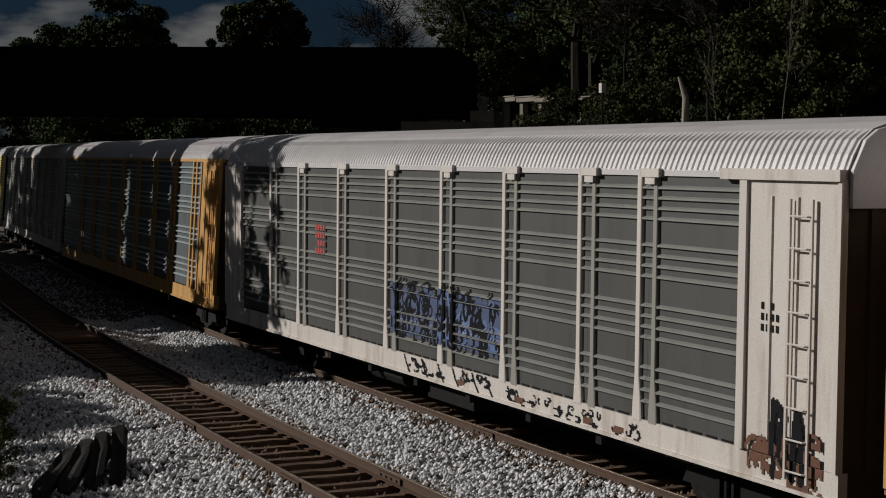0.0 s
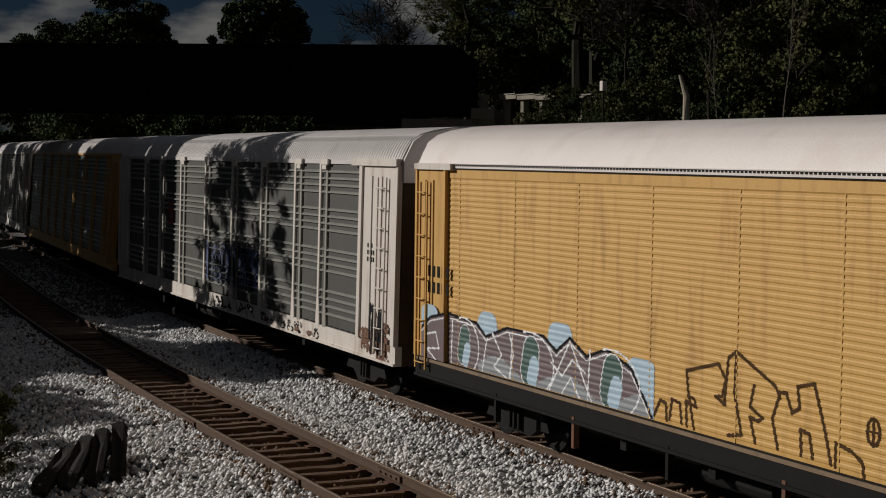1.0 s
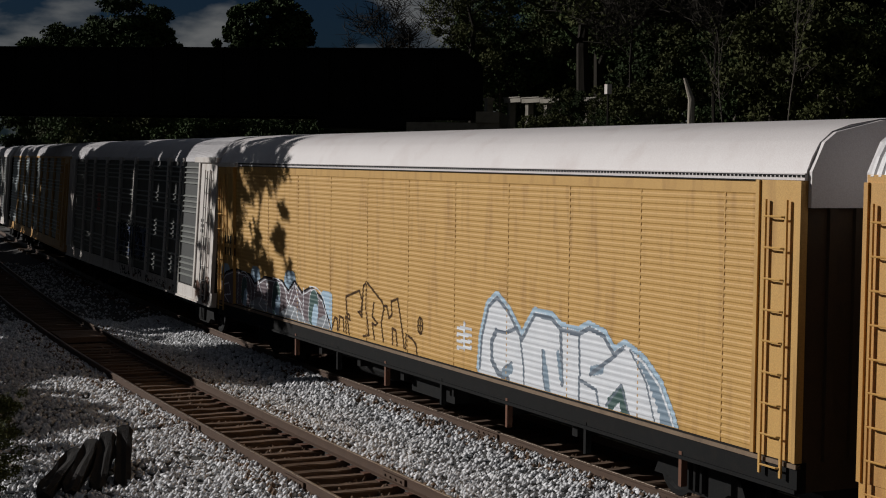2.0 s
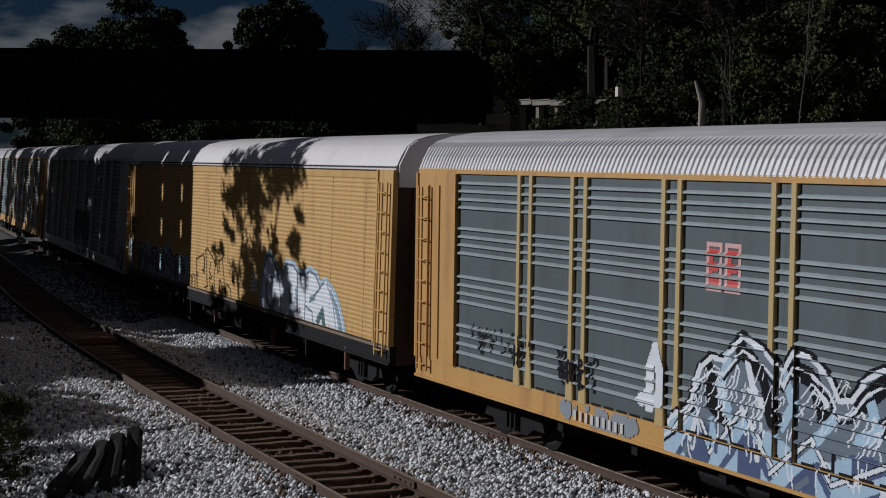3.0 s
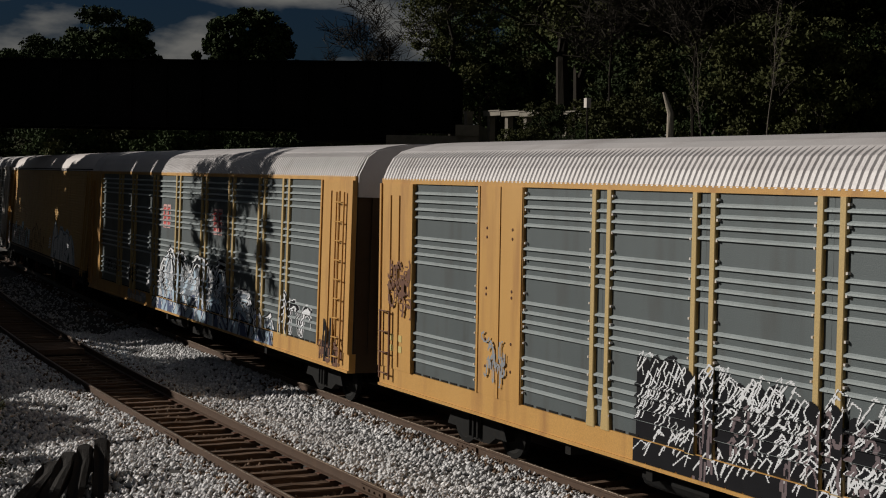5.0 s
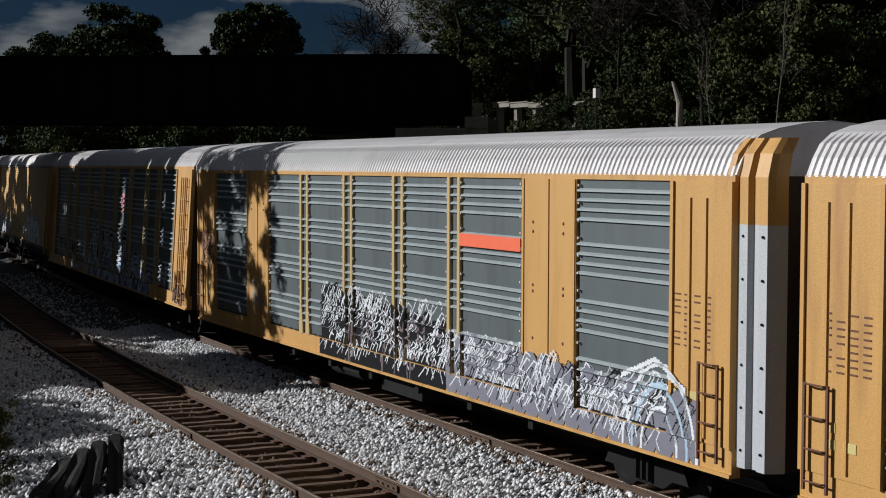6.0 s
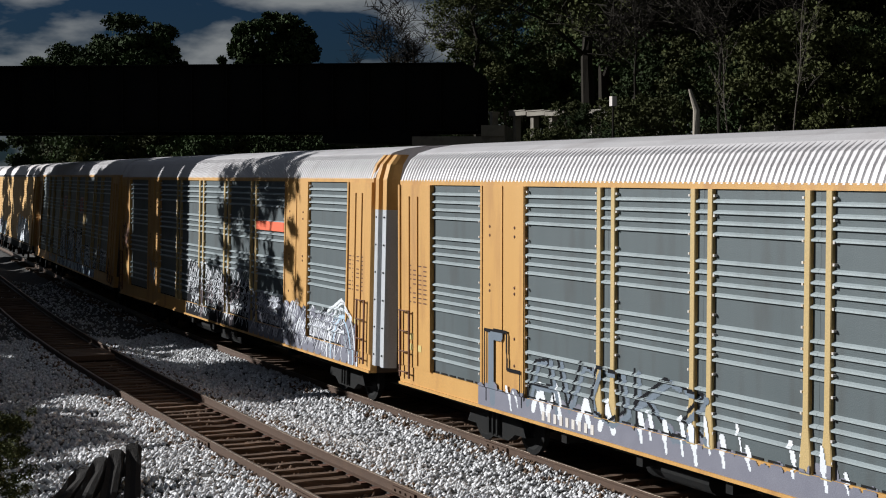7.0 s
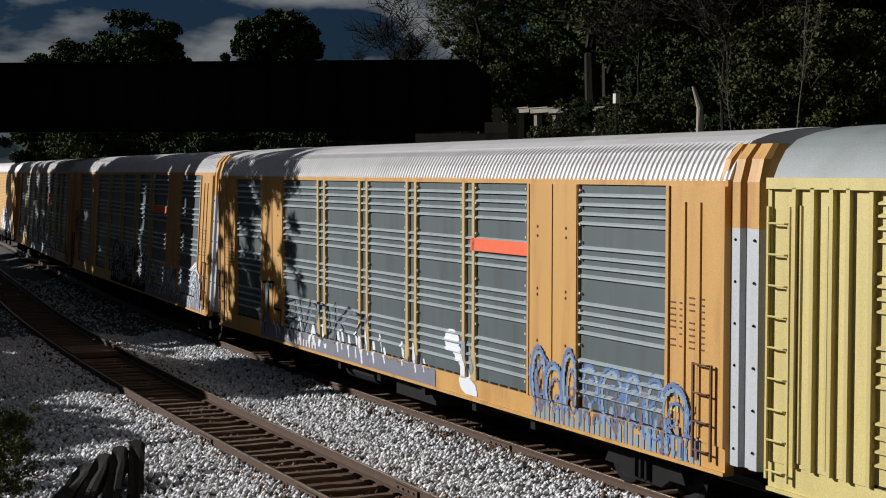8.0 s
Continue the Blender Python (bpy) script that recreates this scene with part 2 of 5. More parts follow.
def build_ground():
    s = Shape()
    xs = sorted(set([-2500, -900, -300, -120, -60] + list(range(-40, 70, 2)) + [80, 120, 300, 900, 2500]))
    ys = sorted(set([-2500, -900, -300, -100, -50] + list(range(-30, 120, 2)) + [140, 200, 400, 1000, 2500]))
    verts = [(x, y, ground_z(x, y) + 0.12 * noise.noise(Vector((x * 0.35, y * 0.35, 0))) * (3.0 if abs(x - 12) > 9 else 0.4)) for y in ys for x in xs]
    n = len(xs)
    s.add(verts, [(j * n + i, j * n + i + 1, (j + 1) * n + i + 1, (j + 1) * n + i) for j in range(len(ys) - 1) for i in range(n - 1)])
    g = new("ground", s.mesh("ground", EARTH, smooth=True))
    tagged(g, "dark earth and scrub ground beside the tracks", "ground", kind="structure")
    # ballast bed
    s = Shape()
    cross = [3.9, 4.6, 5.6, 6.4, 7.0, 7.45, 7.75, 8.1, 8.29, 8.41, 8.7, 9.1, 9.5, 9.79, 9.91, 10.1, 10.45, 10.8, 11.2, 11.7, 12.15, 12.45, 12.8, 12.99, 13.11, 13.5, 13.8, 14.2, 14.49, 14.61, 15.0, 15.4, 15.8, 16.6, 17.4]

    def bed_z(x, y):
        lift = -0.20 - 0.22 * ease((6.9 - x) / 2.6) - 0.25 * ease((x - 15.3) / 1.9)
        dip = -0.10 * math.exp(-((x - 11.45) / 0.5) ** 2)
        for tx in (NEAR_X, TRAIN_X):
            lift -= 0.12 * ease((0.80 - abs(x - tx)) / 0.1)
            lift += 0.045 * ease((1.6 - abs(x - tx)) / 0.3) * ease((abs(x - tx) - 0.74) / 0.08)
        return lift + dip + 0.05 * noise.noise(Vector((x * 0.9, y * 0.6, 3.0)))
    rows = [-20 + 0.8 * i for i in range(170)]
    n = len(cross)
    s.add([(x + bed_shift(x, y), y, bed_z(x, y)) for y in rows for x in cross],
          [(j * n + i, j * n + i + 1, (j + 1) * n + i + 1, (j + 1) * n + i) for j in range(len(rows) - 1) for i in range(n - 1)])
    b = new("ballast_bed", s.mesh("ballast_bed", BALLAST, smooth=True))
    tagged(b, "bed of ballast darkened between the stones under two railway tracks", "ballast", kind="structure")
    # loose stones: pale on the shoulders, brown and trodden between the rails
    base = np.array([(1, 0, 0), (-1, 0, 0), (0, 1, 0), (0, -1, 0), (0, 0, 1), (0, 0, -1)], float)
    tri = np.array([(0, 2, 4), (2, 1, 4), (1, 3, 4), (3, 0, 4), (2, 0, 5), (1, 2, 5), (3, 1, 5), (0, 3, 5)])

    def scatter(seed, strips, mat, lo_size, hi_size, label, name):
        rng = np.random.RandomState(seed)
        cx, cy = [], []
        for lo, hi, y0, y1, dens in strips:
            k = int((hi - lo) * (y1 - y0) * dens)
            cx.append(rng.uniform(lo, hi, k))
            cy.append(rng.uniform(y0, y1, k))
        cx, cy = np.concatenate(cx), np.concatenate(cy)
        k = len(cx)
        size = rng.uniform(lo_size, hi_size, k)
        shape = base[None] * rng.uniform(0.6, 1.25, (k, 6, 1)) + rng.normal(0, 0.16, (k, 6, 3))
        ang = rng.uniform(0, 6.28, k)
        ca, sa = np.cos(ang)[:, None], np.sin(ang)[:, None]
        px, py, pz = shape[..., 0] * ca - shape[..., 1] * sa, shape[..., 0] * sa + shape[..., 1] * ca, shape[..., 2] * 0.95
        cz = np.array([bed_z(a, b) for a, b in zip(cx, cy)]) + rng.uniform(-0.005, 0.045, k)
        bx = np.array([bed_shift(a, b) for a, b in zip(cx, cy)])
        verts = np.stack([px * size[:, None] + (cx + bx)[:, None], py * size[:, None] + cy[:, None], pz * size[:, None] + cz[:, None]], -1).reshape(-1, 3)
        faces = (tri[None] + (np.arange(k) * 6)[:, None, None]).reshape(-1, 3)
        me = bpy.data.meshes.new(name)
        me.vertices.add(len(verts))
        me.vertices.foreach_set("co", verts.ravel())
        me.loops.add(faces.size)
        me.loops.foreach_set("vertex_index", faces.ravel())
        me.polygons.add(len(faces))
        me.polygons.foreach_set("loop_start", np.arange(len(faces)) * 3)
        me.update(calc_edges=True)
        me.materials.append(mat)
        tagged(new(name, me), label, "ballast", kind="stuff")
    scatter(4, ((4.2, 8.27, 18, 48, 150), (9.94, 12.97, 17, 48, 165), (4.2, 16.5, 48, 74, 14)), STONE, 0.026, 0.064, "loose crushed grey ballast stones", "ballast_stones")
    scatter(6, ((8.42, 9.78, 16, 46, 110), (13.12, 14.4, 17, 36, 90), (7.75, 8.27, 16, 46, 40), (9.94, 10.4, 16, 46, 40), (12.4, 12.97, 17, 36, 60)), STONE_BR, 0.026, 0.070,
            "rust-stained brown ballast stones between the rails", "stained_ballast_stones")


def track_line(x0, y):
    """Sideways place, heading and lean of one of the two tracks."""
    if x0 == NEAR_X:
        return x0 + near_bend(y), near_heading(y), 0.0
    return x0 + bend(y), heading(y), cant(y)


def track_station(x0, y):
    c, h, lean = track_line(x0, y)
    k = radians(lean)

    def place(a, b):
        across, up = a * math.cos(k) + b * math.sin(k), b * math.cos(k) - a * math.sin(k)
        return c + across * math.cos(h), y - across * math.sin(h), up
    return place


def build_track(x0, label):
    tr = thing("railway_track")
    tagged(tr, label, "railway track", "railway tracks", "structure")
    ys = [-20 + 2.0 * i for i in range(75)]
    foot = [(-0.07, -0.175), (0.07, -0.175), (0.07, -0.163), (0.012, -0.145), (0.012, -0.05), (0.036, -0.035), (0.036, -0.004), (0.03, -0.001), (-0.03, -0.001),
            (-0.036, -0.004), (-0.036, -0.035), (-0.012, -0.05), (-0.012, -0.145), (-0.07, -0.163)]
    for side in (-1, 1):
        s = Shape()
        s.sweep([(side * HALF_GAUGE + a, b) for a, b in foot], [track_station(x0, y) for y in ys])
        rail = part("rail", s.mesh("rail", RAIL), tr, "brown rusted steel rail")
        s = Shape()
        s.sweep([(side * HALF_GAUGE + a, b) for a, b in ((-0.024, -0.002), (0.024, -0.002), (0.022, 0.002), (-0.022, 0.002))], [track_station(x0, y) for y in ys])
        part("rail_head", s.mesh("rail_head", RAILTOP), rail, "worn pale running surface")
    return tr


def build_ties(tr, x0):
    shapes = []
    wear = random.Random(17)
    for _ in range(5):
        # weathered timber: ragged ends and edges, a slightly hollow top
        s = Shape()
        n = 9
        sec = [(-0.098, -0.32), (0.098, -0.32), (0.098, -0.20), (0.075, -0.178), (0.0, -0.186), (-0.075, -0.178), (-0.098, -0.20)]
        cut = [[(a + wear.uniform(-0.016, 0.016), b + (wear.uniform(-0.014, 0.001) if b > -0.3 else 0)) for a, b in sec] for _ in range(n)]
        xs = [-1.28 + 2.56 * i / (n - 1) + (wear.uniform(-0.06, 0.03) if i in (0, n - 1) else 0) for i in range(n)]
        k = len(sec)
        s.add([(xs[i], a, b) for i in range(n) for a, b in cut[i]], [(i * k + j, i * k + (j + 1) % k, (i + 1) * k + (j + 1) % k, (i + 1) * k + j) for i in range(n - 1) for j in range(k)]
              + [tuple(reversed(range(k))), tuple((n - 1) * k + j for j in range(k))])
        shapes.append(s.mesh("tie", TIE))
    p = Shape()
    p.box(-0.17, 0.17, -0.09, 0.09, -0.176, -0.164)
    plate = p.mesh("tie_plate", RUST)
    rng = random.Random(int(x0 * 10))
    y = -4.0
    while y < 95:
        c, h, lean = track_line(x0, y)
        m = pose(c + rng.uniform(-0.05, 0.05), y, rng.uniform(-0.028, 0.004), 0, lean, -math.degrees(h) + rng.uniform(-2.4, 2.4))
        t = part("tie", rng.choice(shapes), tr, at=m)
        if 16 < y < 45:
            for side in (-1, 1):
                part("tie_plate", plate, t, at=pose(side * HALF_GAUGE, 0, 0))
        y += 0.56 + rng.uniform(-0.03, 0.03)


# ---- the freight cars ----
HALF_W, SILL0, SILL1, TOP, EAVE, CROWN = 1.60, 0.84, 1.22, 4.69, 4.78, 5.49
RIBS = [top - step * k for top, step in ((4.53, 0.145), (3.72, 0.147), (2.86, 0.150), (1.98, 0.162)) for k in range(4)]


def rib_profile(kind):
    """Heights and how far the sheet stands out there."""
    pts = [(SILL1, 0.0)]
    if kind == "grouped":
        for z in sorted(RIBS):
            pts += [(z - 0.030, 0.0), (z - 0.024, 0.042), (z + 0.002, 0.042), (z + 0.026, 0.0)]
    else:
        z = SILL1 + 0.05
        while z < TOP - 0.08:
            pts += [(z, 0.0), (z + 0.016, 0.008), (z + 0.05, 0.008), (z + 0.066, 0.0)]
            z += 0.095
    pts.append((TOP, 0.0))
    return pts


PROFILE = {k: rib_profile(k) for k in ("grouped", "louvred")}


def stand_out(kind, z):
    pts = PROFILE[kind]
    for (z0, d0), (z1, d1) in zip(pts, pts[1:]):
        if z0 <= z <= z1:
            return d0 + (d1 - d0) * (z - z0) / max(1e-6, z1 - z0)
    return 0.0


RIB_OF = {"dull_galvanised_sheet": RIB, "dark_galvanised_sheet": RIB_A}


def side_panel(kind, width, mat):
    """A ribbed sheet in the plane x = 0, facing -x, y from 0 to width."""
    pts = PROFILE[kind]
    sec = [(-d, z) for z, d in pts] + [(0.03, TOP), (0.03, SILL1)]
    s = Shape()
    s.sweep(sec, [(lambda a, b, y=y: (a, y, b)) for y in (0.0, width)])
    if kind != "grouped" or mat.name not in RIB_OF:
        return s.mesh("panel", mat)
    # crests and upper slopes take the paler, sunlit-looking colour; undersides keep the sheet's
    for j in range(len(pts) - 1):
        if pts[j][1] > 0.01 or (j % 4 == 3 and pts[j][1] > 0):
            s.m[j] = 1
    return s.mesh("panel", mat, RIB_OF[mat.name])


def post_mesh(width, depth, mat, flare=True):
    s = Shape()
    w = width / 2
    rows = [(SILL1 - 0.02, 2.0 if flare else 1), (SILL1 + 0.22, 1.75 if flare else 1), (SILL1 + 0.62, 1.0), (TOP - 0.25, 1.0), (TOP, 1.0)]
    sec = [(-1, 0), (-1, -0.8), (-0.8, -1), (0.8, -1), (1, -0.8), (1, 0)]
    s.sweep(sec, [(lambda a, b, z=z, k=k: (b * depth, a * w * k, z)) for z, k in rows])
    return s.mesh("post", mat)


def roof_mesh(length, corrugated, mat):
    half = [(1.62, EAVE - 0.02), (1.60, EAVE + 0.04), (1.53, EAVE + 0.20), (1.42, EAVE + 0.38), (1.36, EAVE + 0.425), (1.24, EAVE + 0.51), (0.95, EAVE + 0.60), (0.5, EAVE + 0.675), (0.0, CROWN)]
    arc = half + [(-a, b) for a, b in reversed(half[:-1])]
    s = Shape()
    ys = []
    if corrugated:
        y = -length / 2
        while y < length / 2 - 0.13:
            ys += [(y, 0.0), (y + 0.036, 0.0), (y + 0.060, 0.021), (y + 0.104, 0.021)]
            y += 0.128
        ys.append((length / 2, 0.0))
    else:
        y = -length / 2
        while y < length / 2 - 1.25:
            ys += [(y, 0.0)]
            y += 1.25
        ys.append((length / 2, 0.0))
    s.sweep(arc, [(lambda a, b, y=y, d=d: (a * (1 + d * 0.6), y, b + d * (0.7 if abs(a) < 1.6 else 0)) if abs(a) > 1.3 else (a, y, b + 0.008)) for y, d in ys], closed=False)
    # end caps
    for y in (-length / 2, length / 2):
        k = len(arc)
        s.add([(a, y, b) for a, b in arc], [tuple(range(k))])
    return s.mesh("roof", mat, smooth=not corrugated)


def wheelset_mesh():
    s = Shape()
    for side in (-1, 1):
        sec = [(0.0, 0.42), (0.09, 0.42), (0.10, 0.45), (0.125, 0.45), (0.135, 0.36), (0.10, 0.30), (0.10, 0.12), (0.14, 0.1), (0.14, 0.0), (0.0, 0.0)]
        n = 20
        s.sweep([(side * (0.70 + a - 0.02), r) for a, r in sec],
                [(lambda a, b, w=2 * math.pi * i / n: (a, b * math.cos(w), b * math.sin(w))) for i in range(n + 1)], caps=False)
    s.tube([(-1.02, 0, 0), (1.02, 0, 0)], [0.08, 0.08], 10)
    return s.mesh("wheelset", BLACK)


def truck_mesh():
    s = Shape()
    for side in (-1, 1):
        x = side * 0.98
        prof = [(-1.12, 0.34), (-0.98, 0.58), (-0.45, 0.72), (0.45, 0.72), (0.98, 0.58), (1.12, 0.34), (0.72, 0.34), (0.48, 0.20), (-0.48, 0.20), (-0.72, 0.34)]
        s.sweep(prof, [(lambda a, b, q=q: (q, a, b)) for q in (x - 0.08, x + 0.08)])
        for dy in (-0.16, 0.0, 0.16):
            s.tube([(x + side * 0.1, dy, 0.26), (x + side * 0.1, dy, 0.66)], [0.06, 0.06], 8)
    s.box(-0.95, 0.95, -0.2, 0.2, 0.42, 0.72)
    return s.mesh("truck", BLACK)


WHEELSET, TRUCK = wheelset_mesh(), truck_mesh()
ROOF_RIB, ROOF_FLAT, TRAIN, PROUD = {}, {}, [], {}


def ladder(car, y, z0, z1, mat, face, width=0.42):
    s = Shape()
    for dy in (-width / 2, width / 2):
        s.box(face - 0.075, face - 0.045, y + dy - 0.02, y + dy + 0.02, z0, z1)
    ob = part("ladder", s.mesh("ladder", mat), car, "side ladder with steel rungs")
    r = Shape()
    r.tube([(face - 0.06, -width / 2, 0), (face - 0.10, -width / 2 + 0.04, 0), (face - 0.10, width / 2 - 0.04, 0), (face - 0.06, width / 2, 0)], [0.014] * 4, 6)
    rm = r.mesh("rung", mat)
    z = z0 + 0.12
    while z < z1:
        part("rung", rm, ob, at=pose(0, y, z))
        z += 0.39
    return ob


def graffiti(car, kind, y0, z0, length, height, strokes, mats, label, step=0.026, name="graffiti", off=0.006, floor=0.0):
    """Paint film that follows the ribbed sheet. strokes: (points, reach, slot) in a unit box, reach in metres; later ones lie on top. y runs backwards from y0."""
    ny, nz = int(length / step), int(height / step)
    gy, gz = np.meshgrid((np.arange(ny) + 0.5) * step, (np.arange(nz) + 0.5) * step, indexing="ij")
    slot = -np.ones((ny, nz), int)
    for pts, reach, mi in strokes:
        p = np.array(pts, float) * (length, height)
        d = np.full((ny, nz), 1e9)
        if len(p) == 1:
            d = np.hypot(gy - p[0, 0], gz - p[0, 1])
        for a, b in zip(p, p[1:]):
            ab = b - a
            u = np.clip(((gy - a[0]) * ab[0] + (gz - a[1]) * ab[1]) / max(1e-9, ab @ ab), 0, 1)
            d = np.minimum(d, np.hypot(gy - a[0] - u * ab[0], gz - a[1] - u * ab[1]))
        slot[d < reach] = mi
    s = Shape()
    xs = [-HALF_W - stand_out(kind, z0 + k * step) - off if z0 + k * step > SILL1 else -HALF_W - 0.045 - off for k in range(nz + 1)]
    flat = [xs]
    for i in range(ny):
        yc = y0 - (i + 0.5) * step
        over = max([d for a, b, d in PROUD[car.name] if a - 0.03 < yc < b + 0.03], default=0.0)
        xs = [min(x, -HALF_W - over - off) if z0 + j * step > SILL1 else x for j, x in enumerate(flat[0])] if over else flat[0]
        k = 0
        while k < nz:
            if slot[i, k] >= 0 and z0 + k * step >= floor:
                ya, yb = y0 - i * step, y0 - (i + 1) * step
                s.add([(xs[k], ya, z0 + k * step), (xs[k], yb, z0 + k * step), (xs[k + 1], yb, z0 + (k + 1) * step), (xs[k + 1], ya, z0 + (k + 1) * step)],
                      [(0, 1, 2, 3)], int(slot[i, k]))
            k += 1
    return tagged(part(name, s.mesh(name, *mats), car, label), kind="stuff")


def arc(cx, cz, rx, rz, a0, a1, n=14):
    return [(cx + rx * math.cos(radians(a0 + (a1 - a0) * i / n)), cz + rz * math.sin(radians(a0 + (a1 - a0) * i / n))) for i in range(n + 1)]


def chevrons(seed, x0, x1, low, high, count, slots, reach):
    """Rows of pointed letter strokes. slots: rim, body, core and line colours."""
    rng = random.Random(seed)
    out = []
    for i in range(count):
        x = x0 + (x1 - x0) * (i + rng.uniform(0.1, 0.9)) / count
        w = (x1 - x0) / count * rng.uniform(0.45, 0.95)
        top = low + (high - low) * rng.uniform(0.62, 1.0)
        pts = [(x - w * 0.7, low + rng.uniform(0, 0.12)), (x - w * 0.35, top - 0.06), (x + w * 0.15, top), (x + w * 0.75, top - rng.uniform(0.1, 0.3)), (x + w * 1.05, low + rng.uniform(0, 0.2))]
        out += [(pts, reach * 1.25, slots[0]), (pts, reach, slots[1])]
        if rng.random() < 0.75:
            out.append((pts[rng.randint(0, 1):rng.randint(3, 5)], reach * 0.45, slots[2]))
        out.append(([(a + 0.008, b - 0.05) for a, b in pts], 0.022, slots[3]))
    return out


def scrawl(seed, x0, x1, low, high, count, slot, reach=0.022, size=0.05):
    """Short curling strokes."""
    rng = random.Random(seed)
    out = []
    for _ in range(count):
        x, z = rng.uniform(x0, x1), rng.uniform(low, high)
        a = rng.uniform(0, 360)
        out.append((arc(x, z, size * rng.uniform(0.1, 0.5), rng.uniform(0.06, 0.24), a, a + rng.uniform(120, 260), 7), reach * rng.uniform(0.7, 1.3), slot))
    return out


def loops(seed, x0, x1, low, high, count, slot, reach):
    """Thin upright leaning loops and hooks, packed like fast handwriting."""
    rng = random.Random(seed)
    out = []
    for i in range(count):
        x, z = x0 + (x1 - x0) * (i + rng.random()) / count, rng.uniform(low, high - 0.14)
        h, w = rng.uniform(0.10, 0.26), rng.uniform(0.005, 0.014)
        h = min(h, high - z)
        pts = [(x - w, z), (x - w * 0.3 + 0.004, z + h * 0.6), (x + 0.008, z + h), (x + w + 0.006, z + h * 0.85), (x + w, z + h * 0.4), (x + w * 1.6, z - 0.01)]
        out.append((pts[:rng.randint(4, 6)], reach * rng.uniform(0.7, 1.3), slot))
    return out


def freight_car(label, rear, front, posts, plates, post_mat, sheet_mat, sheet_kind="grouped", roof="ribbed", sill_mat=None, ends="plain", pair=0.40,
                caps=False, roof_mat=None, post_paint=None, bolts=False, gable=False, ghost_paint=None, eave_paint=None):
    """A covered car carrier. rear, front, posts and plates are distances along the train at the start."""
    mid, length = (rear + front) / 2, front - rear
    car = thing("autorack_car")
    tagged(car, label, "railway car", "cars of the train")
    TRAIN.append((car, mid, length))
    PROUD[car.name] = [(a - mid + d - 0.068, a - mid + d + 0.068, 0.057) for a in posts for d in ((-pair / 2, pair / 2) if pair else (0,))] + [(a - mid, b - mid, 0.077) for a, b in plates]
    L = lambda y: y - mid
    face = -HALF_W
    sill_mat = sill_mat or post_mat
    roof_mat = roof_mat or ROOF
    for side in (-1, 1):
        s = Shape()
        x0, x1 = sorted((side * (HALF_W + 0.04), side * (HALF_W - 0.10)))
        s.box(x0, x1, -length / 2, length / 2, SILL0, SILL1)
        s.box(side * (HALF_W + 0.075) if side < 0 else HALF_W + 0.04, -HALF_W - 0.04 if side < 0 else HALF_W + 0.075, -length / 2, length / 2, SILL0, SILL0 + 0.05)
        part("side_sill", s.mesh("side_sill", sill_mat), car)
        s = Shape()
        x0, x1 = sorted((side * (HALF_W + 0.035), side * (HALF_W - 0.08)))
        s.box(x0, x1, -length / 2, length / 2, TOP, EAVE)
        part("eave_beam", s.mesh("eave_beam", eave_paint or (ROOF if caps else post_mat)), car)
    key = (round(length, 2), roof_mat.name)
    store = ROOF_RIB if roof == "ribbed" else ROOF_FLAT
    if key not in store:
        store[key] = roof_mesh(length, roof == "ribbed", roof_mat)
    part("roof", store[key], car, "corrugated galvanised roof" if roof == "ribbed" else "smooth painted roof with flat seams")
    # near side: cuts between posts, plates and ends
    marks = sorted([(a, a, "post") for a in posts] + [(a, b, "plate") for a, b in plates])
    edges = [rear] + [v for a, b, k in marks for v in ((a, b) if k == "plate" else (a, a))] + [front]
    for a, b in zip(edges[0::2], edges[1::2]):
        if b - a > 0.15:
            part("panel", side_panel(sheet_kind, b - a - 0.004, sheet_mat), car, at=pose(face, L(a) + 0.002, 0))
            slot = Shape()
            n = max(1, int((b - a) / 0.34))
            for i in range(n):
                u = a + (b - a) * (i + 0.12) / n
                slot.box(face - 0.012, face + 0.01, L(u), L(u + (b - a) / n * 0.7), SILL1 + 0.004, SILL1 + 0.034)
            if sheet_kind == "grouped":
                tagged(part("drain_slot", slot.mesh("drain_slot", BLACK), car, "row of dark drain slots above the sill"), kind="stuff")
    if bolts:
        bl = Shape()
        for a in [v for q in posts for v in (q - pair / 2 - 0.09, q + pair / 2 + 0.09)] + [v for q in plates for v in (q[0] - 0.06, q[1] + 0.06)]:
            for k in range(13):
                z = 1.42 + 0.265 * k
                bl.box(face - 0.052, face - 0.0, L(a) - 0.016, L(a) + 0.016, z - 0.016, z + 0.016)
        tagged(part("bolts", bl.mesh("bolts", WHITE), car, "rows of pale bolt heads beside the posts"), kind="stuff")
    pm = post_mesh(0.12, 0.055, post_paint or post_mat)
    # rear post of a pair is added as the doubled image of one post
    pm2 = post_mesh(0.11, 0.050, ghost_paint) if ghost_paint else pm
    cap = Shape().box(-0.10, 0, -0.24, 0.24, TOP - 0.02, TOP + 0.10).box(-0.085, 0, -0.12, 0.12, TOP - 0.12, TOP - 0.02).mesh("post_cap", post_mat)
    for a in posts:
        for d in ((-pair / 2, pair / 2) if pair else (0,)):
            p = part("post", pm2 if d < 0 else pm, car, at=pose(face, L(a) + d, 0))
            if caps and d <= 0:
                part("post_cap", cap, p, at=pose(0, 0.1, 0))
    for a, b in plates:
        s = Shape()
        s.box(face - 0.05, face + 0.02, L(a), L(b), SILL1, TOP)
        w = b - a
        pl = part("side_plate", s.mesh("side_plate", post_mat), car, "flat riveted steel plate between the ribbed sheets")
        strip = Shape().box(face - 0.066, face - 0.05, -0.03, 0.03, SILL1, TOP).mesh("edge_strip", post_mat)
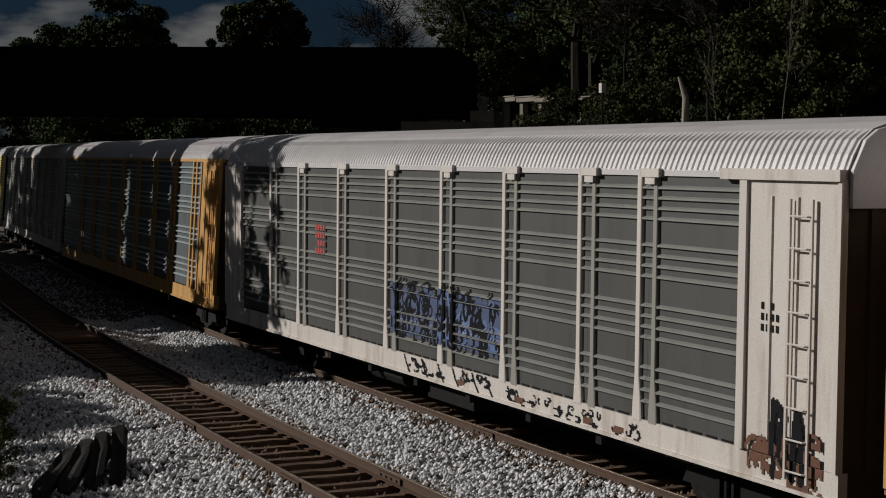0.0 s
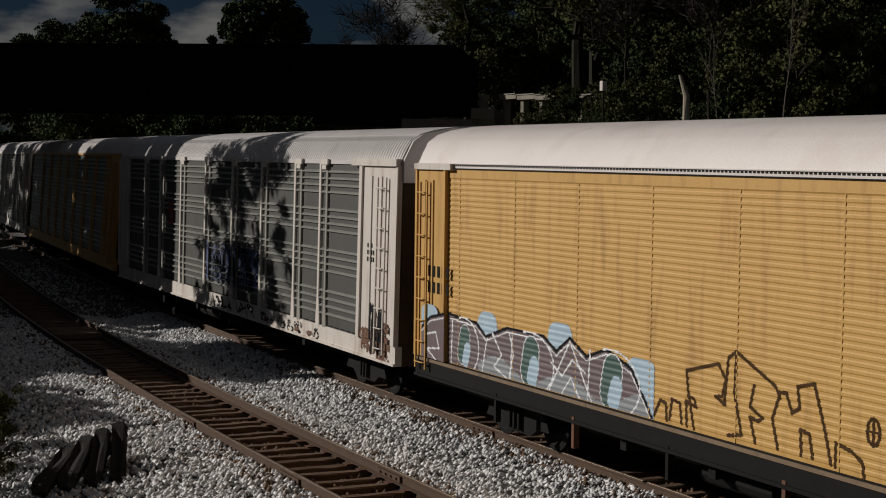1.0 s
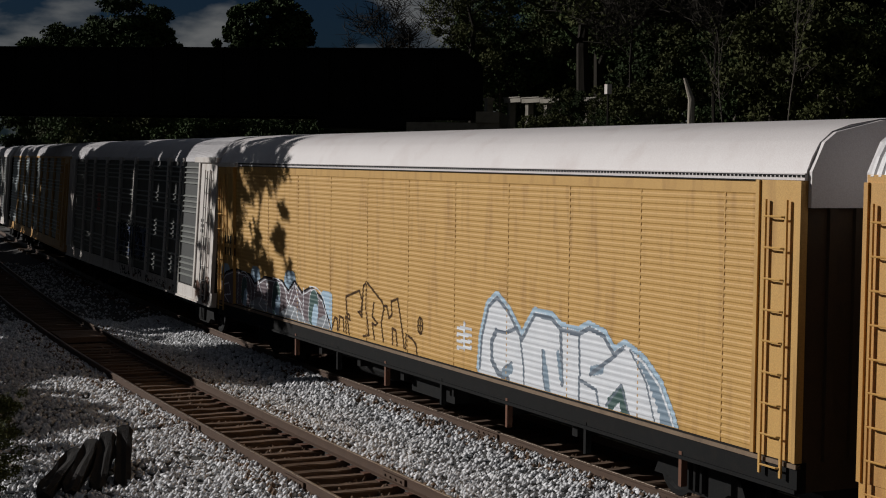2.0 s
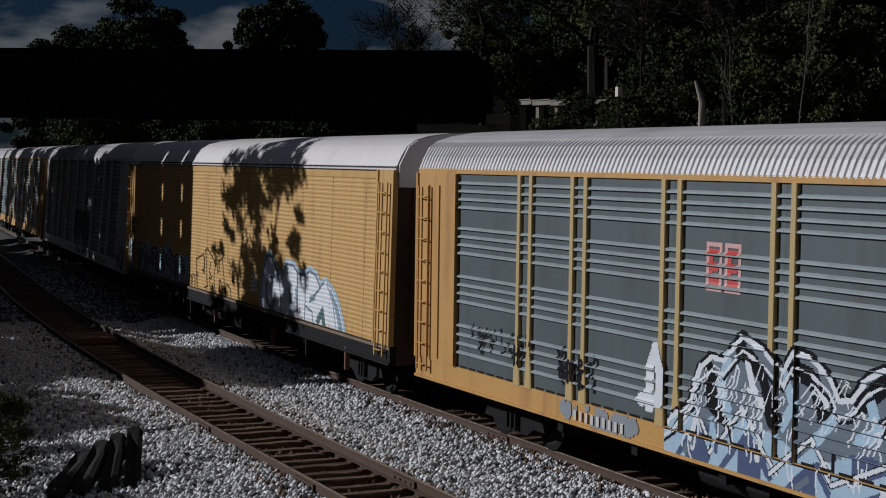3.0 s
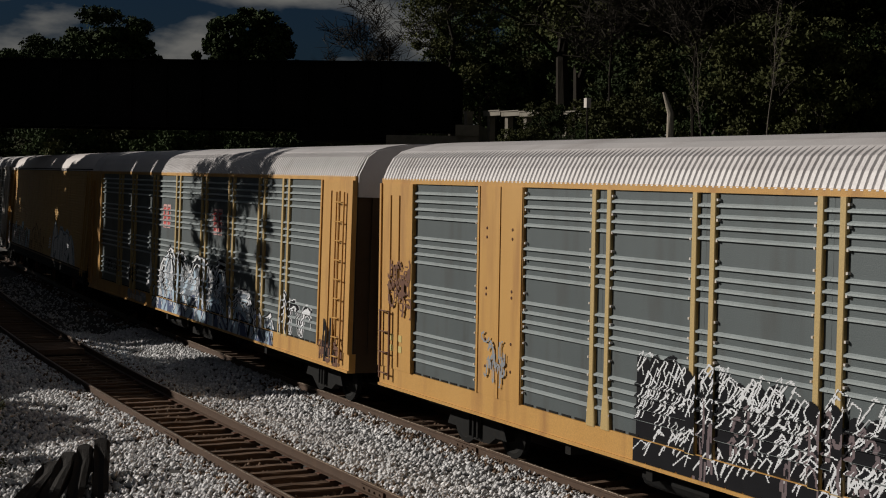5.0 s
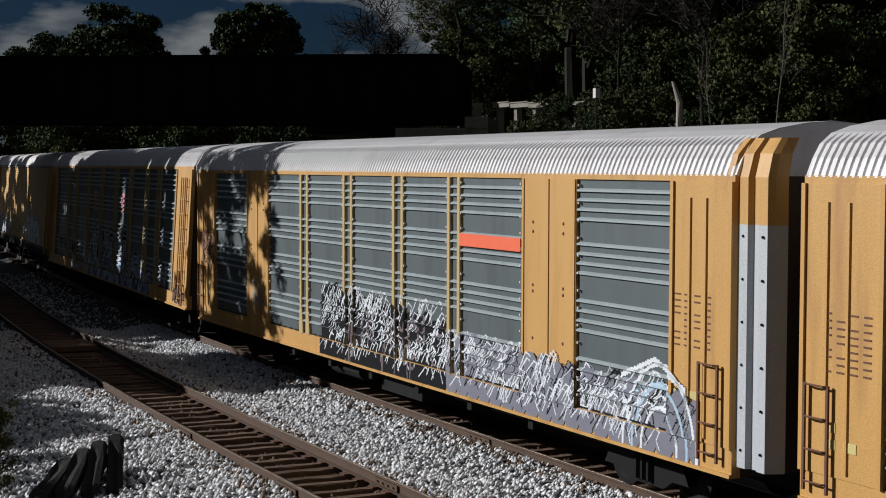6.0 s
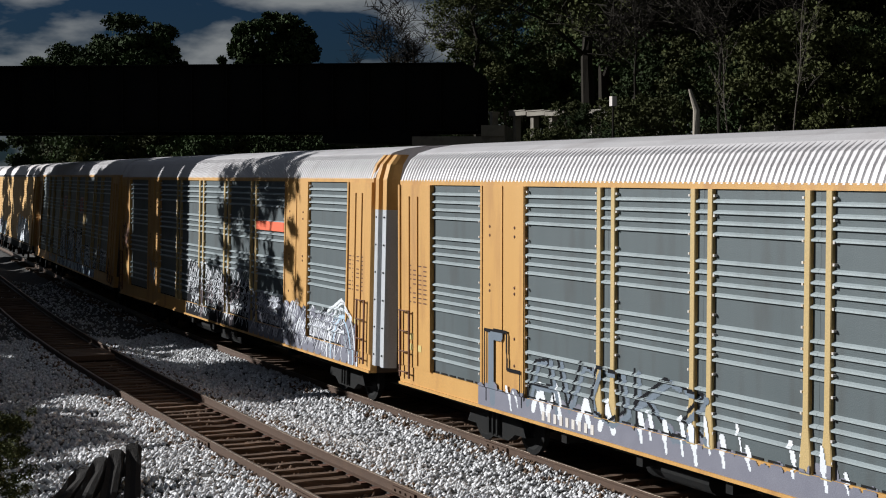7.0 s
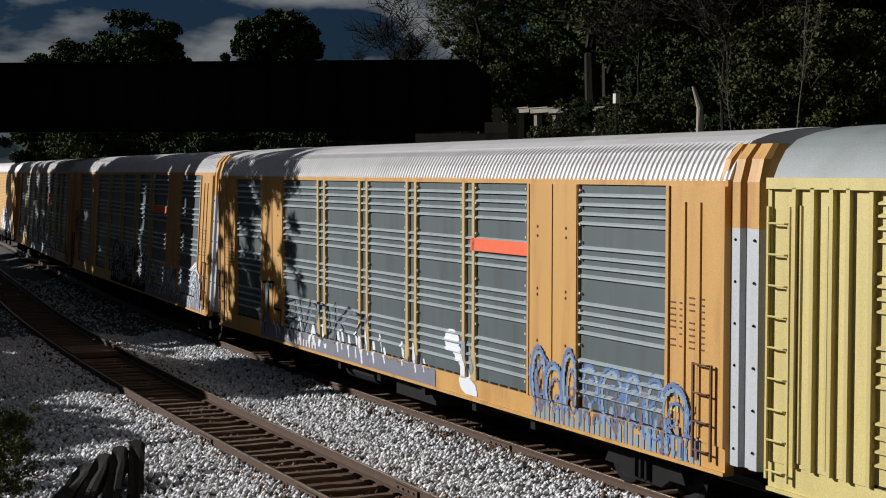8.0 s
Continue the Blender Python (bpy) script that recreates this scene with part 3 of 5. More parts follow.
        for u in (0.0, 0.5, 1.0):
            part("edge_strip", strip, pl, at=pose(0, L(a) + 0.05 + u * (w - 0.1), 0))
        rv = Shape()
        for z in (1.7, 2.15, 2.9, 3.0, 3.85, 4.0):
            for u in (0.22, 0.5, 0.78):
                yc = L(a) + u * w
                rv.tube([(face - 0.05, yc, z), (face - 0.062, yc, z)], [0.03, 0.02], 6)
        tagged(part("rivets", rv.mesh("rivets", RUST), pl), kind="stuff")
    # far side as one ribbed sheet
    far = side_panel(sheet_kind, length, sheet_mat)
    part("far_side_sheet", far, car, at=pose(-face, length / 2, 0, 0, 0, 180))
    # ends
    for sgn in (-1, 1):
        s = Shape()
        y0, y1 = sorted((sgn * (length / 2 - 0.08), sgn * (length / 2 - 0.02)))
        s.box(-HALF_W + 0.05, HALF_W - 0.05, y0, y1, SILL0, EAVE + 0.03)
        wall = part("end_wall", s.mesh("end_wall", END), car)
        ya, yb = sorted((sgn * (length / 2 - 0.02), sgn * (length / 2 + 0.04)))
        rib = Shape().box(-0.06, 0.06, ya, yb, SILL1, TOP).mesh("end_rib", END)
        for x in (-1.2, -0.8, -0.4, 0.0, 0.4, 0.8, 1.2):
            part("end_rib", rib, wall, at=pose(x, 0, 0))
        if gable:
            g = Shape()
            half = [(-1.58, EAVE - 0.42), (1.58, EAVE - 0.42), (1.58, EAVE + 0.02), (1.40, EAVE + 0.38), (1.22, EAVE + 0.51), (0.5, EAVE + 0.67), (-0.5, EAVE + 0.67), (-1.22, EAVE + 0.51), (-1.40, EAVE + 0.38), (-1.58, EAVE + 0.02)]
            g.sweep(half, [(lambda a, b, q=q: (a, q, b)) for q in (sgn * (length / 2 + 0.01), sgn * (length / 2 + 0.07))])
            part("gable_sheet", g.mesh("gable_sheet", roof_mat), wall, "pale galvanised sheet under the roof's end")
        c = Shape()
        ya, yb = sorted((sgn * (length / 2 - 0.3), sgn * (length / 2 + 0.62)))
        c.box(-0.16, 0.16, ya, yb, 0.62, 0.92)
        c.box(-0.24, 0.24, sgn * (length / 2 + 0.45) - 0.12, sgn * (length / 2 + 0.45) + 0.12, 0.55, 0.98)
        part("coupler", c.mesh("coupler", BLACK), car)
    # underframe
    s = Shape()
    s.box(-0.35, 0.35, -length / 2 + 0.2, length / 2 - 0.2, 0.50, 0.95)
    s.box(-1.5, 1.5, -length / 2 + 0.1, length / 2 - 0.1, 0.86, 0.98)
    k = -length / 2 + 5.6
    while k < length / 2 - 5:
        s.box(-1.5, 1.5, k - 0.08, k + 0.08, 0.62, 0.88)
        k += 2.2
    s.box(-1.3, -0.6, -1.5, 0.4, 0.42, 0.86)
    s.tube([(-1.1, 1.6, 0.62), (-1.1, 3.2, 0.62)], [0.2, 0.2], 12)
    part("underframe", s.mesh("underframe", BLACK), car)
    for sgn in (-1, 1):
        yt = sgn * (length / 2 - 2.9)
        part("truck", TRUCK, car, at=pose(0, yt, 0))
        for dy in (-0.88, 0.88):
            part("wheelset", WHEELSET, car, at=pose(0, yt + dy, 0.45))
    return car


def end_door(car, rear, mid, mat, top_mat):
    """Folded end doors that bulge past the rear corner."""
    y = rear - mid
    s = Shape()
    prof = [(-1.56, 0.42), (-1.63, 0.40), (-1.63, 0.30), (-1.57, 0.27), (-1.57, 0.19), (-1.64, 0.16), (-1.64, 0.03), (-1.57, 0.0), (-1.57, -0.10), (-1.62, -0.13), (-1.62, -0.26),
            (-1.54, -0.30), (-1.38, -0.34), (-1.38, 0.42)]
    s.sweep(prof, [(lambda a, b, z=z: (a, y + b * 1.3 - 0.32, z)) for z in (1.02, 4.15)])
    d = part("end_door", s.mesh("end_door", mat), car, "pale grey ribbed end door with rivets")
    r = Shape()
    z = 1.25
    while z < 4.1:
        for b in (0.35, 0.10, -0.20):
            x = -1.63 if b != 0.10 else -1.64
            r.tube([(x, y + b * 1.3 - 0.32, z), (x - 0.018, y + b * 1.3 - 0.32, z)], [0.022, 0.014], 6)
        z += 0.55
    tagged(part("rivets", r.mesh("rivets", BLACK), d), kind="stuff")
    s = Shape()
    s.sweep(prof, [(lambda a, b, z=z, k=k: (a * k, y + b * 1.3 * k - 0.32, z)) for z, k in ((4.15, 1.0), (4.75, 1.0), (5.05, 0.95), (5.25, 0.85))])
    part("door_header", s.mesh("door_header", top_mat), car, "yellow painted hood above the end door")


def corner(car, y_a, y_b, mid, mat, ladder_y, ladder_mat, z1=4.45):
    """A plain corner sheet and its ladder."""
    s = Shape()
    y0, y1 = sorted((y_a - mid, y_b - mid))
    s.box(-HALF_W - 0.055, -HALF_W + 0.02, y0, y1, SILL1, TOP)
    PROUD[car.name].append((y0, y1, 0.086))
    sheet = part("corner_sheet", s.mesh("corner_sheet", mat), car, "plain painted corner sheet")
    strip = Shape().box(-HALF_W - 0.085, -HALF_W - 0.055, 0, 0.07, SILL1, TOP).mesh("edge_strip", mat)
    for y in (y0, y1 - 0.07):
        part("edge_strip", strip, sheet, at=pose(0, y, 0))
    fold = Shape()
    fold.sweep([(-0.035, 0.0), (-0.02, -0.024), (0.02, -0.024), (0.035, 0.0)], [(lambda a, b, z=z: (-HALF_W - 0.055 + b, a, z)) for z in (SILL1 + 0.06, TOP - 0.22)])
    fold = fold.mesh("pressed_fold", mat)
    if y1 - y0 > 1.0:
        for u in (0.42, 0.68):
            part("pressed_fold", fold, sheet, at=pose(0, y0 + u * (y1 - y0), 0))
    if ladder_y is not None:
        ladder(car, ladder_y - mid, 1.0, z1, ladder_mat, -HALF_W - 0.05)


def label_bars(car, mid, y, z, rows, cols, mat, w=0.16, h=0.14, gap=0.05, name="lettering", off=0.062):
    s = Shape()
    rng = random.Random(int(abs(y) * 100))
    for r in range(rows):
        for c in range(cols):
            if rng.random() < 0.12:
                continue
            yc = y - mid - c * (w + gap)
            zc = z - r * (h + gap * 1.6)
            x = -HALF_W - off
            s.box(x - 0.004, x, yc - w * 0.7, yc, zc, zc + h)
    return tagged(part(name, s.mesh(name, mat), car, "unreadable stencilled marks"), kind="stuff")


def build_train():
    # three cars that are already far off at the start
    r, f = 89.0, 112.6
    freight_car("pale yellow autorack car with ribbed sides, far along the train", r, f, [r + 2 + 2.45 * i for i in range(9)], [], PALE, PALE, pair=0.0)
    r, f = 63.7, 87.6
    c = freight_car("weathered autorack car with dark sheets and white posts", r, f, [r + 2 + 2.45 * i for i in range(9)], [], WHITE, GALV_DK)
    corner(c, r, r + 0.9, (r + f) / 2, WHITE, r + 0.5, WHITE)
    r, f = 38.75, 62.4
    c = freight_car("grey autorack car with orange-yellow posts and sill", r, f, [41.4 + 2.45 * i for i in range(8)], [], YELLOW, GALV)
    corner(c, r, 40.6, (r + f) / 2, YELLOW, 39.2, YELLOW)

    # grey car with white posts
    r, f = 14.25, 37.55
    mid = (r + f) / 2
    c = freight_car("grey autorack car with white posts, blue graffiti and rust stains", r, f, [34.05, 32.2, 29.85, 27.35, 24.9, 22.5, 20.05, 18.4], [], WHITE, GALV_DK, caps=True, gable=True, ghost_paint=POST_G)
    corner(c, r, 16.2, mid, WHITE, 14.95, WHITE)
    corner(c, 36.3, f, mid, WHITE, None, WHITE)
    s = Shape().box(-HALF_W - 0.12, -HALF_W + 0.02, r - mid, 16.6 - mid, TOP - 0.02, TOP + 0.12)
    part("corner_bracket", s.mesh("corner_bracket", WHITE), c)
    s = Shape().box(-HALF_W - 0.10, -HALF_W - 0.02, 16.05 - mid, 16.2 - mid, SILL1, TOP)
    part("corner_post", s.mesh("corner_post", WHITE), c)
    rng = random.Random(3)
    st = [([(0.03 + 0.94 * i / 18, 0.15), (0.03 + 0.94 * i / 18, 0.82 - 0.06 * (i % 3))], 0.13, 2) for i in range(19)]
    st += scrawl(8, 0.03, 0.97, 0.1, 0.9, 60, 1, 0.032, 0.10) + scrawl(9, 0.5, 0.97, 0.2, 0.8, 20, 0, 0.03, 0.09) + scrawl(10, 0.03, 0.97, 0.1, 0.9, 40, 1, 0.04, 0.05)
    graffiti(c, "grouped", 27.4 - mid, 1.5, 4.6, 1.15, st, (SPRAY_BL, SPRAY_K, SPRAY_B), "dense dark blue scribbled graffiti")
    st = scrawl(18, 0.02, 0.45, 0.2, 0.9, 16, 0, 0.022, 0.06) + scrawl(19, 0.48, 0.98, 0.2, 0.8, 34, 0, 0.016, 0.03) + [([(x, 0.95), (x + 0.012, 0.5), (x + 0.03, 0.05)], 0.02, 0) for x in (0.03, 0.12, 0.2, 0.27, 0.36, 0.42)]
    st += [([(x, 0.3), (x + 0.02, 0.35)], 0.05, 1) for x in (0.55, 0.8, 0.9, 0.3)]
    graffiti(c, "grouped", 26.9 - mid, 0.87, 8.6, 0.34, st, (SPRAY_K, RUST), "thin black scrawl along the white sill", name="sill_scrawl")
    label_bars(c, mid, 31.35, 3.35, 4, 4, RED, 0.12, 0.12, 0.03, "red_stencil", 0.045)
    label_bars(c, mid, 15.75, 3.05, 3, 4, BLACK, 0.07, 0.09, 0.03, "data_stencil")
    st = scrawl(14, 0.05, 0.95, 0.05, 0.5, 30, 0, 0.04, 0.3) + [([(0.35, 0.1), (0.38, 0.95), (0.5, 0.8), (0.45, 0.3), (0.6, 0.1)], 0.05, 1), ([(0.62, 0.2), (0.68, 0.85), (0.75, 0.5), (0.72, 0.1)], 0.06, 1)]
    graffiti(c, "grouped", 16.0 - mid, 0.88, 1.5, 1.1, st, (RUST, SPRAY_K), "rust and grime stains at the corner", name="rust_stains")

    # solid yellow car with louvred sides
    r, f = -10.1, 13.45
    mid = (r + f) / 2
    c = freight_car("yellow autorack car with finely louvred sides and large graffiti", r, f, [], [], YELLOW_B, YELLOW_B, "louvred", roof="flat", sill_mat=BLACK, roof_mat=ROOF_W, gable=True, eave_paint=ROOF_W)
    teeth = Shape()
    for i in range(int((f - r) / 0.085)):
        y = r - mid + 0.085 * i
        teeth.box(-HALF_W - 0.042, -HALF_W - 0.03, y, y + 0.05, EAVE - 0.05, EAVE - 0.018)
    teeth.box(-HALF_W - 0.040, -HALF_W - 0.03, r - mid, f - mid, EAVE - 0.026, EAVE - 0.016)
    teeth.box(-HALF_W - 0.040, -HALF_W - 0.03, r - mid, f - mid, TOP - 0.012, TOP + 0.004)
    tagged(part("drip_strip", teeth.mesh("drip_strip", BLACK), c, "dark notched strip under the roof's edge"), kind="stuff")
    s = Shape().box(-HALF_W - 0.014, -HALF_W + 0.01, r - mid, f - mid, TOP - 0.17, TOP - 0.014)
    part("top_rail", s.mesh("top_rail", YELLOW_B), c)
    for i in range(11):
        y = f - 1.7 - 2.02 * i - mid
        s = Shape().box(-HALF_W - 0.0095, -HALF_W + 0.01, y - 0.012, y + 0.012, SILL1, TOP)
        part("seam_strip", s.mesh("seam_strip", YELLOW_B), c)
    corner(c, f - 1.25, f, mid, YELLOW_B, f - 0.35, YELLOW_B)
    corner(c, r, r + 0.9, mid, YELLOW_B, r + 0.45, YELLOW_B)
    s = Shape().box(-HALF_W - 0.11, -HALF_W + 0.02, f - 1.5 - mid, f - mid, TOP - 0.03, TOP + 0.08)
    part("corner_bracket", s.mesh("corner_bracket", WHITE), c)
    for i in range(8):
        y = f - 3.2 - 2.55 * i - mid
        s = Shape().box(-HALF_W - 0.05, -HALF_W + 0.05, y - 0.035, y + 0.035, 0.45, SILL0 + 0.1)
        part("sill_bracket", s.mesh("sill_bracket", RUST if i % 2 else BLACK), c)
    s = Shape().box(-HALF_W - 0.065, -HALF_W + 0.01, r - mid, f - mid, SILL1 - 0.075, SILL1 - 0.02)
    part("sill_flange", s.mesh("sill_flange", DUST), c, "dusty brown flange along the sill")
    label_bars(c, mid, 12.9, 2.72, 2, 5, BLACK, 0.13, 0.2, 0.06, "lettering")
    # first graffiti: mauve letters with a pale blue cloud
    crest = [(0.0, 0.58), (0.05, 0.74), (0.13, 0.82), (0.27, 0.78), (0.32, 0.64), (0.42, 0.80), (0.58, 0.80), (0.635, 0.66), (0.69, 0.84), (0.755, 0.68), (0.83, 0.80), (0.92, 0.66), (0.98, 0.30), (1.0, 0.15)]
    st = [([(x, z), (x + 0.03, z)], q, 1) for x, z, q in ((0.03, 0.70, 0.28), (0.31, 0.76, 0.25), (0.635, 0.80, 0.27), (0.94, 0.55, 0.34), (0.95, 0.3, 0.3))]
    for i in range(91):
        u = i / 90
        k = max(j for j in range(len(crest) - 1) if crest[j][0] <= u)
        (a0, b0), (a1, b1) = crest[k], crest[k + 1]
        h = b0 + (b1 - b0) * (u - a0) / (a1 - a0)
        st.append(([(u, 0.1), (u, max(0.12, h - 0.03))], 0.05, 0))
        if u > 0.28:
            st.append(([(u, 0.1), (u, min(h, 0.30 + 0.10 * math.sin(u * 21)))], 0.05, 2))
    st += [(crest, 0.026, 6), ([(a, b - 0.05) for a, b in crest], 0.012, 3)]
    for cx, w in ((0.21, 0.045), (0.525, 0.06), (0.85, 0.06)):
        st += [([(cx - 0.006, 0.36), (cx + 0.004, 0.58)], w * 4.6, 3), ([(cx - 0.006, 0.36), (cx + 0.004, 0.58)], w * 4.25, 5), ([(cx + 0.008, 0.28), (cx + 0.018, 0.43)], w * 2.7, 4),
               (arc(cx - 0.004, 0.45, w * 1.75, 0.36, -75, 105, 18), 0.016, 3), ([(cx - w * 1.5, 0.12), (cx - w * 1.35, 0.76)], 0.016, 3)]
    st += [(p, 0.017, 3) for p in ([(0.02, 0.5), (0.08, 0.56), (0.10, 0.36), (0.03, 0.32), (0.09, 0.18)], [(0.30, 0.16), (0.325, 0.62)], [(0.35, 0.70), (0.395, 0.46), (0.36, 0.30), (0.42, 0.2)],
                                   [(0.60, 0.15), (0.69, 0.80), (0.785, 0.15)], [(0.65, 0.15), (0.695, 0.40), (0.74, 0.15)], [(0.615, 0.52), (0.66, 0.40), (0.70, 0.60), (0.75, 0.50)], [(0.43, 0.74), (0.45, 0.5), (0.43, 0.2)])]
    graffiti(c, "louvred", 13.1 - mid, 0.95, 7.55, 1.4, st, (SPRAY_P, SPRAY_LB, SPRAY_G, SPRAY_W, SPRAY_LB, SPRAY_GR, SPRAY_K), "mauve block-letter graffiti with a pale blue cloud", step=0.02, floor=SILL1)
    # second: thin brown outline
    lines = [[(0.0, 0.06), (0.03, 0.24), (0.06, 0.22), (0.065, 0.04)], [(0.08, 0.06), (0.09, 0.28), (0.13, 0.26), (0.14, 0.05)], [(0.165, 0.04), (0.16, 0.30), (0.21, 0.26), (0.20, 0.34), (0.17, 0.36)],
             [(0.20, 0.03), (0.17, 0.40), (0.16, 0.62), (0.31, 0.76), (0.345, 0.62), (0.33, 0.44), (0.30, 0.42), (0.345, 0.36)], [(0.34, 0.36), (0.355, 0.84), (0.39, 0.92), (0.56, 0.66), (0.58, 0.56)],
             [(0.39, 0.90), (0.385, 0.5), (0.42, 0.10), (0.36, 0.06)], [(0.47, 0.62), (0.455, 0.40), (0.51, 0.32), (0.49, 0.28), (0.455, 0.30), (0.48, 0.06)], [(0.58, 0.60), (0.55, 0.34), (0.575, 0.06)],
             [(0.575, 0.60), (0.605, 0.62), (0.63, 0.44), (0.66, 0.50), (0.65, 0.70), (0.715, 0.76), (0.76, 0.34), (0.785, 0.05)], [(0.67, 0.06), (0.665, 0.30), (0.70, 0.28), (0.715, 0.06)], [(0.80, 0.04), (0.80, 0.26), (0.86, 0.22), (0.90, 0.14), (0.905, 0.02)]]
    st = [(p, 0.024, 0) for p in lines] + [(arc(0.935, 0.44, 0.022, 0.12, 0, 360, 16), 0.022, 0), ([(0.935, 0.33), (0.935, 0.56)], 0.018, 0), ([(0.915, 0.44), (0.955, 0.44)], 0.018, 0)]
    graffiti(c, "louvred", 5.55 - mid, 1.22, 4.8, 1.3, st, (SPRAY_BR,), "thin brown outline graffiti", step=0.014, name="outline_graffiti")
    # third: big white bubble letters with grey-blue rims
    tops = [(0.0, 0.2), (0.01, 0.5), (0.05, 0.82), (0.10, 0.92), (0.17, 0.80), (0.25, 0.57), (0.32, 0.83), (0.41, 0.82), (0.46, 0.74), (0.55, 0.73), (0.60, 0.80), (0.67, 0.76), (0.72, 0.62), (0.77, 0.70), (0.85, 0.61), (0.92, 0.45), (0.97, 0.22), (1.0, 0.02)]
    tops = [(0.02 + 0.96 * a, b) for a, b in tops]
    def top_at(u):
        for (a, b), (a2, b2) in zip(tops, tops[1:]):
            if a <= u <= a2:
                return b + (b2 - b) * (u - a) / (a2 - a)
        return 0.05
    cols = [0.025 + 0.95 * i / 90 for i in range(91)]
    st = [(tops, 0.12, 4)] + [([(u, -0.05), (u, top_at(u))], 0.05, 1) for u in cols if u > 0.74]
    st += [([(u, -0.05), (u, top_at(u) if u < 0.77 else min(top_at(u), 0.70 * ((0.92 - u) / 0.15) ** 0.6))], 0.05, 0) for u in cols if u < 0.915]
    st += [([p for p in tops if p[0] < 0.8], 0.036, 3), ([p for p in tops if p[0] > 0.75], 0.022, 0), ([(0.25, 0.58), (0.272, 0.3), (0.275, -0.05)], 0.028, 3)]
    # counters and inner lines of the letters
    st += [([(0.115, 0.60), (0.088, 0.48), (0.092, 0.30), (0.13, 0.19), (0.185, 0.17)], 0.055, 3), ([(0.115, 0.60), (0.17, 0.60), (0.232, 0.67)], 0.035, 3), ([(0.165, 0.22), (0.20, 0.27)], 0.09, 1), ([(0.205, 0.33), (0.16, 0.26)], 0.022, 3)]
    st += [([(0.375, 0.50), (0.385, 0.34)], 0.055, 1), ([(0.385, 0.34), (0.405, 0.05)], 0.09, 1), ([(0.368, 0.52), (0.372, 0.3), (0.40, 0.0)], 0.018, 3), ([(0.46, 0.74), (0.472, 0.25)], 0.045, 3), ([(0.448, 0.52), (0.466, 0.30)], 0.05, 1)]
    st += [([(0.55, 0.72), (0.556, 0.40), (0.552, 0.05)], 0.03, 3), ([(0.615, 0.44), (0.655, 0.47)], 0.075, 1), ([(0.605, 0.40), (0.72, 0.62)], 0.035, 3), ([(0.56, 0.33), (0.635, 0.28), (0.655, 0.04)], 0.028, 3),
           ([(0.70, 0.20), (0.745, 0.32), (0.765, 0.14), (0.735, 0.06)], 0.10, 2), ([(0.68, 0.17), (0.745, 0.38), (0.785, 0.12), (0.735, 0.01)], 0.022, 3), ([(0.78, 0.69), (0.85, 0.45), (0.905, 0.0)], 0.02, 3)]
    graffiti(c, "louvred", -1.3 - mid, 0.97, 6.3, 1.75, st, (SPRAY_W, SPRAY_SL, SPRAY_GR, SPRAY_DB, SPRAY_LB), "large white bubble-letter graffiti with grey-blue rims", step=0.02, name="bubble_graffiti", floor=SILL1)
    st = [([(0.1, 0.1 + 0.2 * i), (0.9, 0.2 + 0.18 * i)], 0.03, 0) for i in range(4)] + [([(0.5, 0.1), (0.5, 0.9)], 0.03, 0)]
    graffiti(c, "louvred", -0.45 - mid, 1.5, 0.7, 0.6, st, (SPRAY_W,), "small white scribbled tag", name="small_tag")

    # grey car with yellow posts and the largest graffiti
    r, f = -35.3, -11.2
    mid = (r + f) / 2
    c = freight_car("grey autorack car with yellow posts, red stencils and white-blue graffiti", r, f, [-15.45, -17.2, -19.75, -22.25, -24.75, -27.12, -29.5, -31.2], [], YELLOW, GALV, post_paint=POST_Y, gable=True)
    corner(c, r, -33.5, mid, YELLOW, -34.7, YELLOW)
    corner(c, -12.9, f, mid, YELLOW, -11.6, YELLOW)
    st = scrawl(14, 0.05, 0.95, 0.05, 0.45, 26, 0, 0.035, 0.3) + [([(0.25, 0.1), (0.28, 0.9), (0.38, 0.7), (0.36, 0.2)], 0.05, 1), ([(0.52, 0.2), (0.56, 0.95), (0.64, 0.5), (0.6, 0.1)], 0.05, 1)]
    graffiti(c, "grouped", -33.6 - mid, 0.88, 1.3, 1.0, st, (RUST, SPRAY_K), "rust and grime stains at the corner", name="rust_stains")
    for y in (-20.95, -25.9):
        st = []
        for k in (0, 1):
            o = 0.5 * k
            st += [([(o + 0.06, 0.12), (o + 0.06, 0.88), (o + 0.44, 0.88), (o + 0.44, 0.12), (o + 0.06, 0.12)], 0.035, 1)]
            st += [([(o + 0.16, h), (o + 0.34, h)], 0.05, 0) for h in (0.25, 0.5, 0.75)] + [([(o + 0.16, 0.25), (o + 0.16, 0.75)], 0.05, 0)]
        graffiti(c, "grouped", y + 0.42 - mid, 3.15, 0.84, 0.78, st, (RED, PINKW), "red and white square stencil", step=0.03, name="red_stencil")
    ridge = [(0.0, 0.20), (0.05, 0.35), (0.07, 0.62), (0.095, 0.71), (0.12, 0.70), (0.158, 0.88), (0.21, 0.80), (0.24, 0.70), (0.26, 0.84), (0.285, 0.82), (0.317, 0.73), (0.335, 0.60), (0.356, 0.62), (0.38, 0.76),
             (0.405, 0.825), (0.486, 0.80), (0.52, 0.66), (0.545, 0.72), (0.56, 0.66), (0.593, 0.81), (0.646, 0.79), (0.67, 0.46), (0.71, 0.36), (0.745, 0.52), (0.815, 0.52), (0.86, 0.28), (0.90, 0.36), (0.93, 0.24), (0.97, 0.34), (1.0, 0.12)]
    def ridge_at(u):
        k = max(j for j in range(len(ridge) - 1) if ridge[j][0] <= u)
        (a0, b0), (a1, b1) = ridge[k], ridge[k + 1]
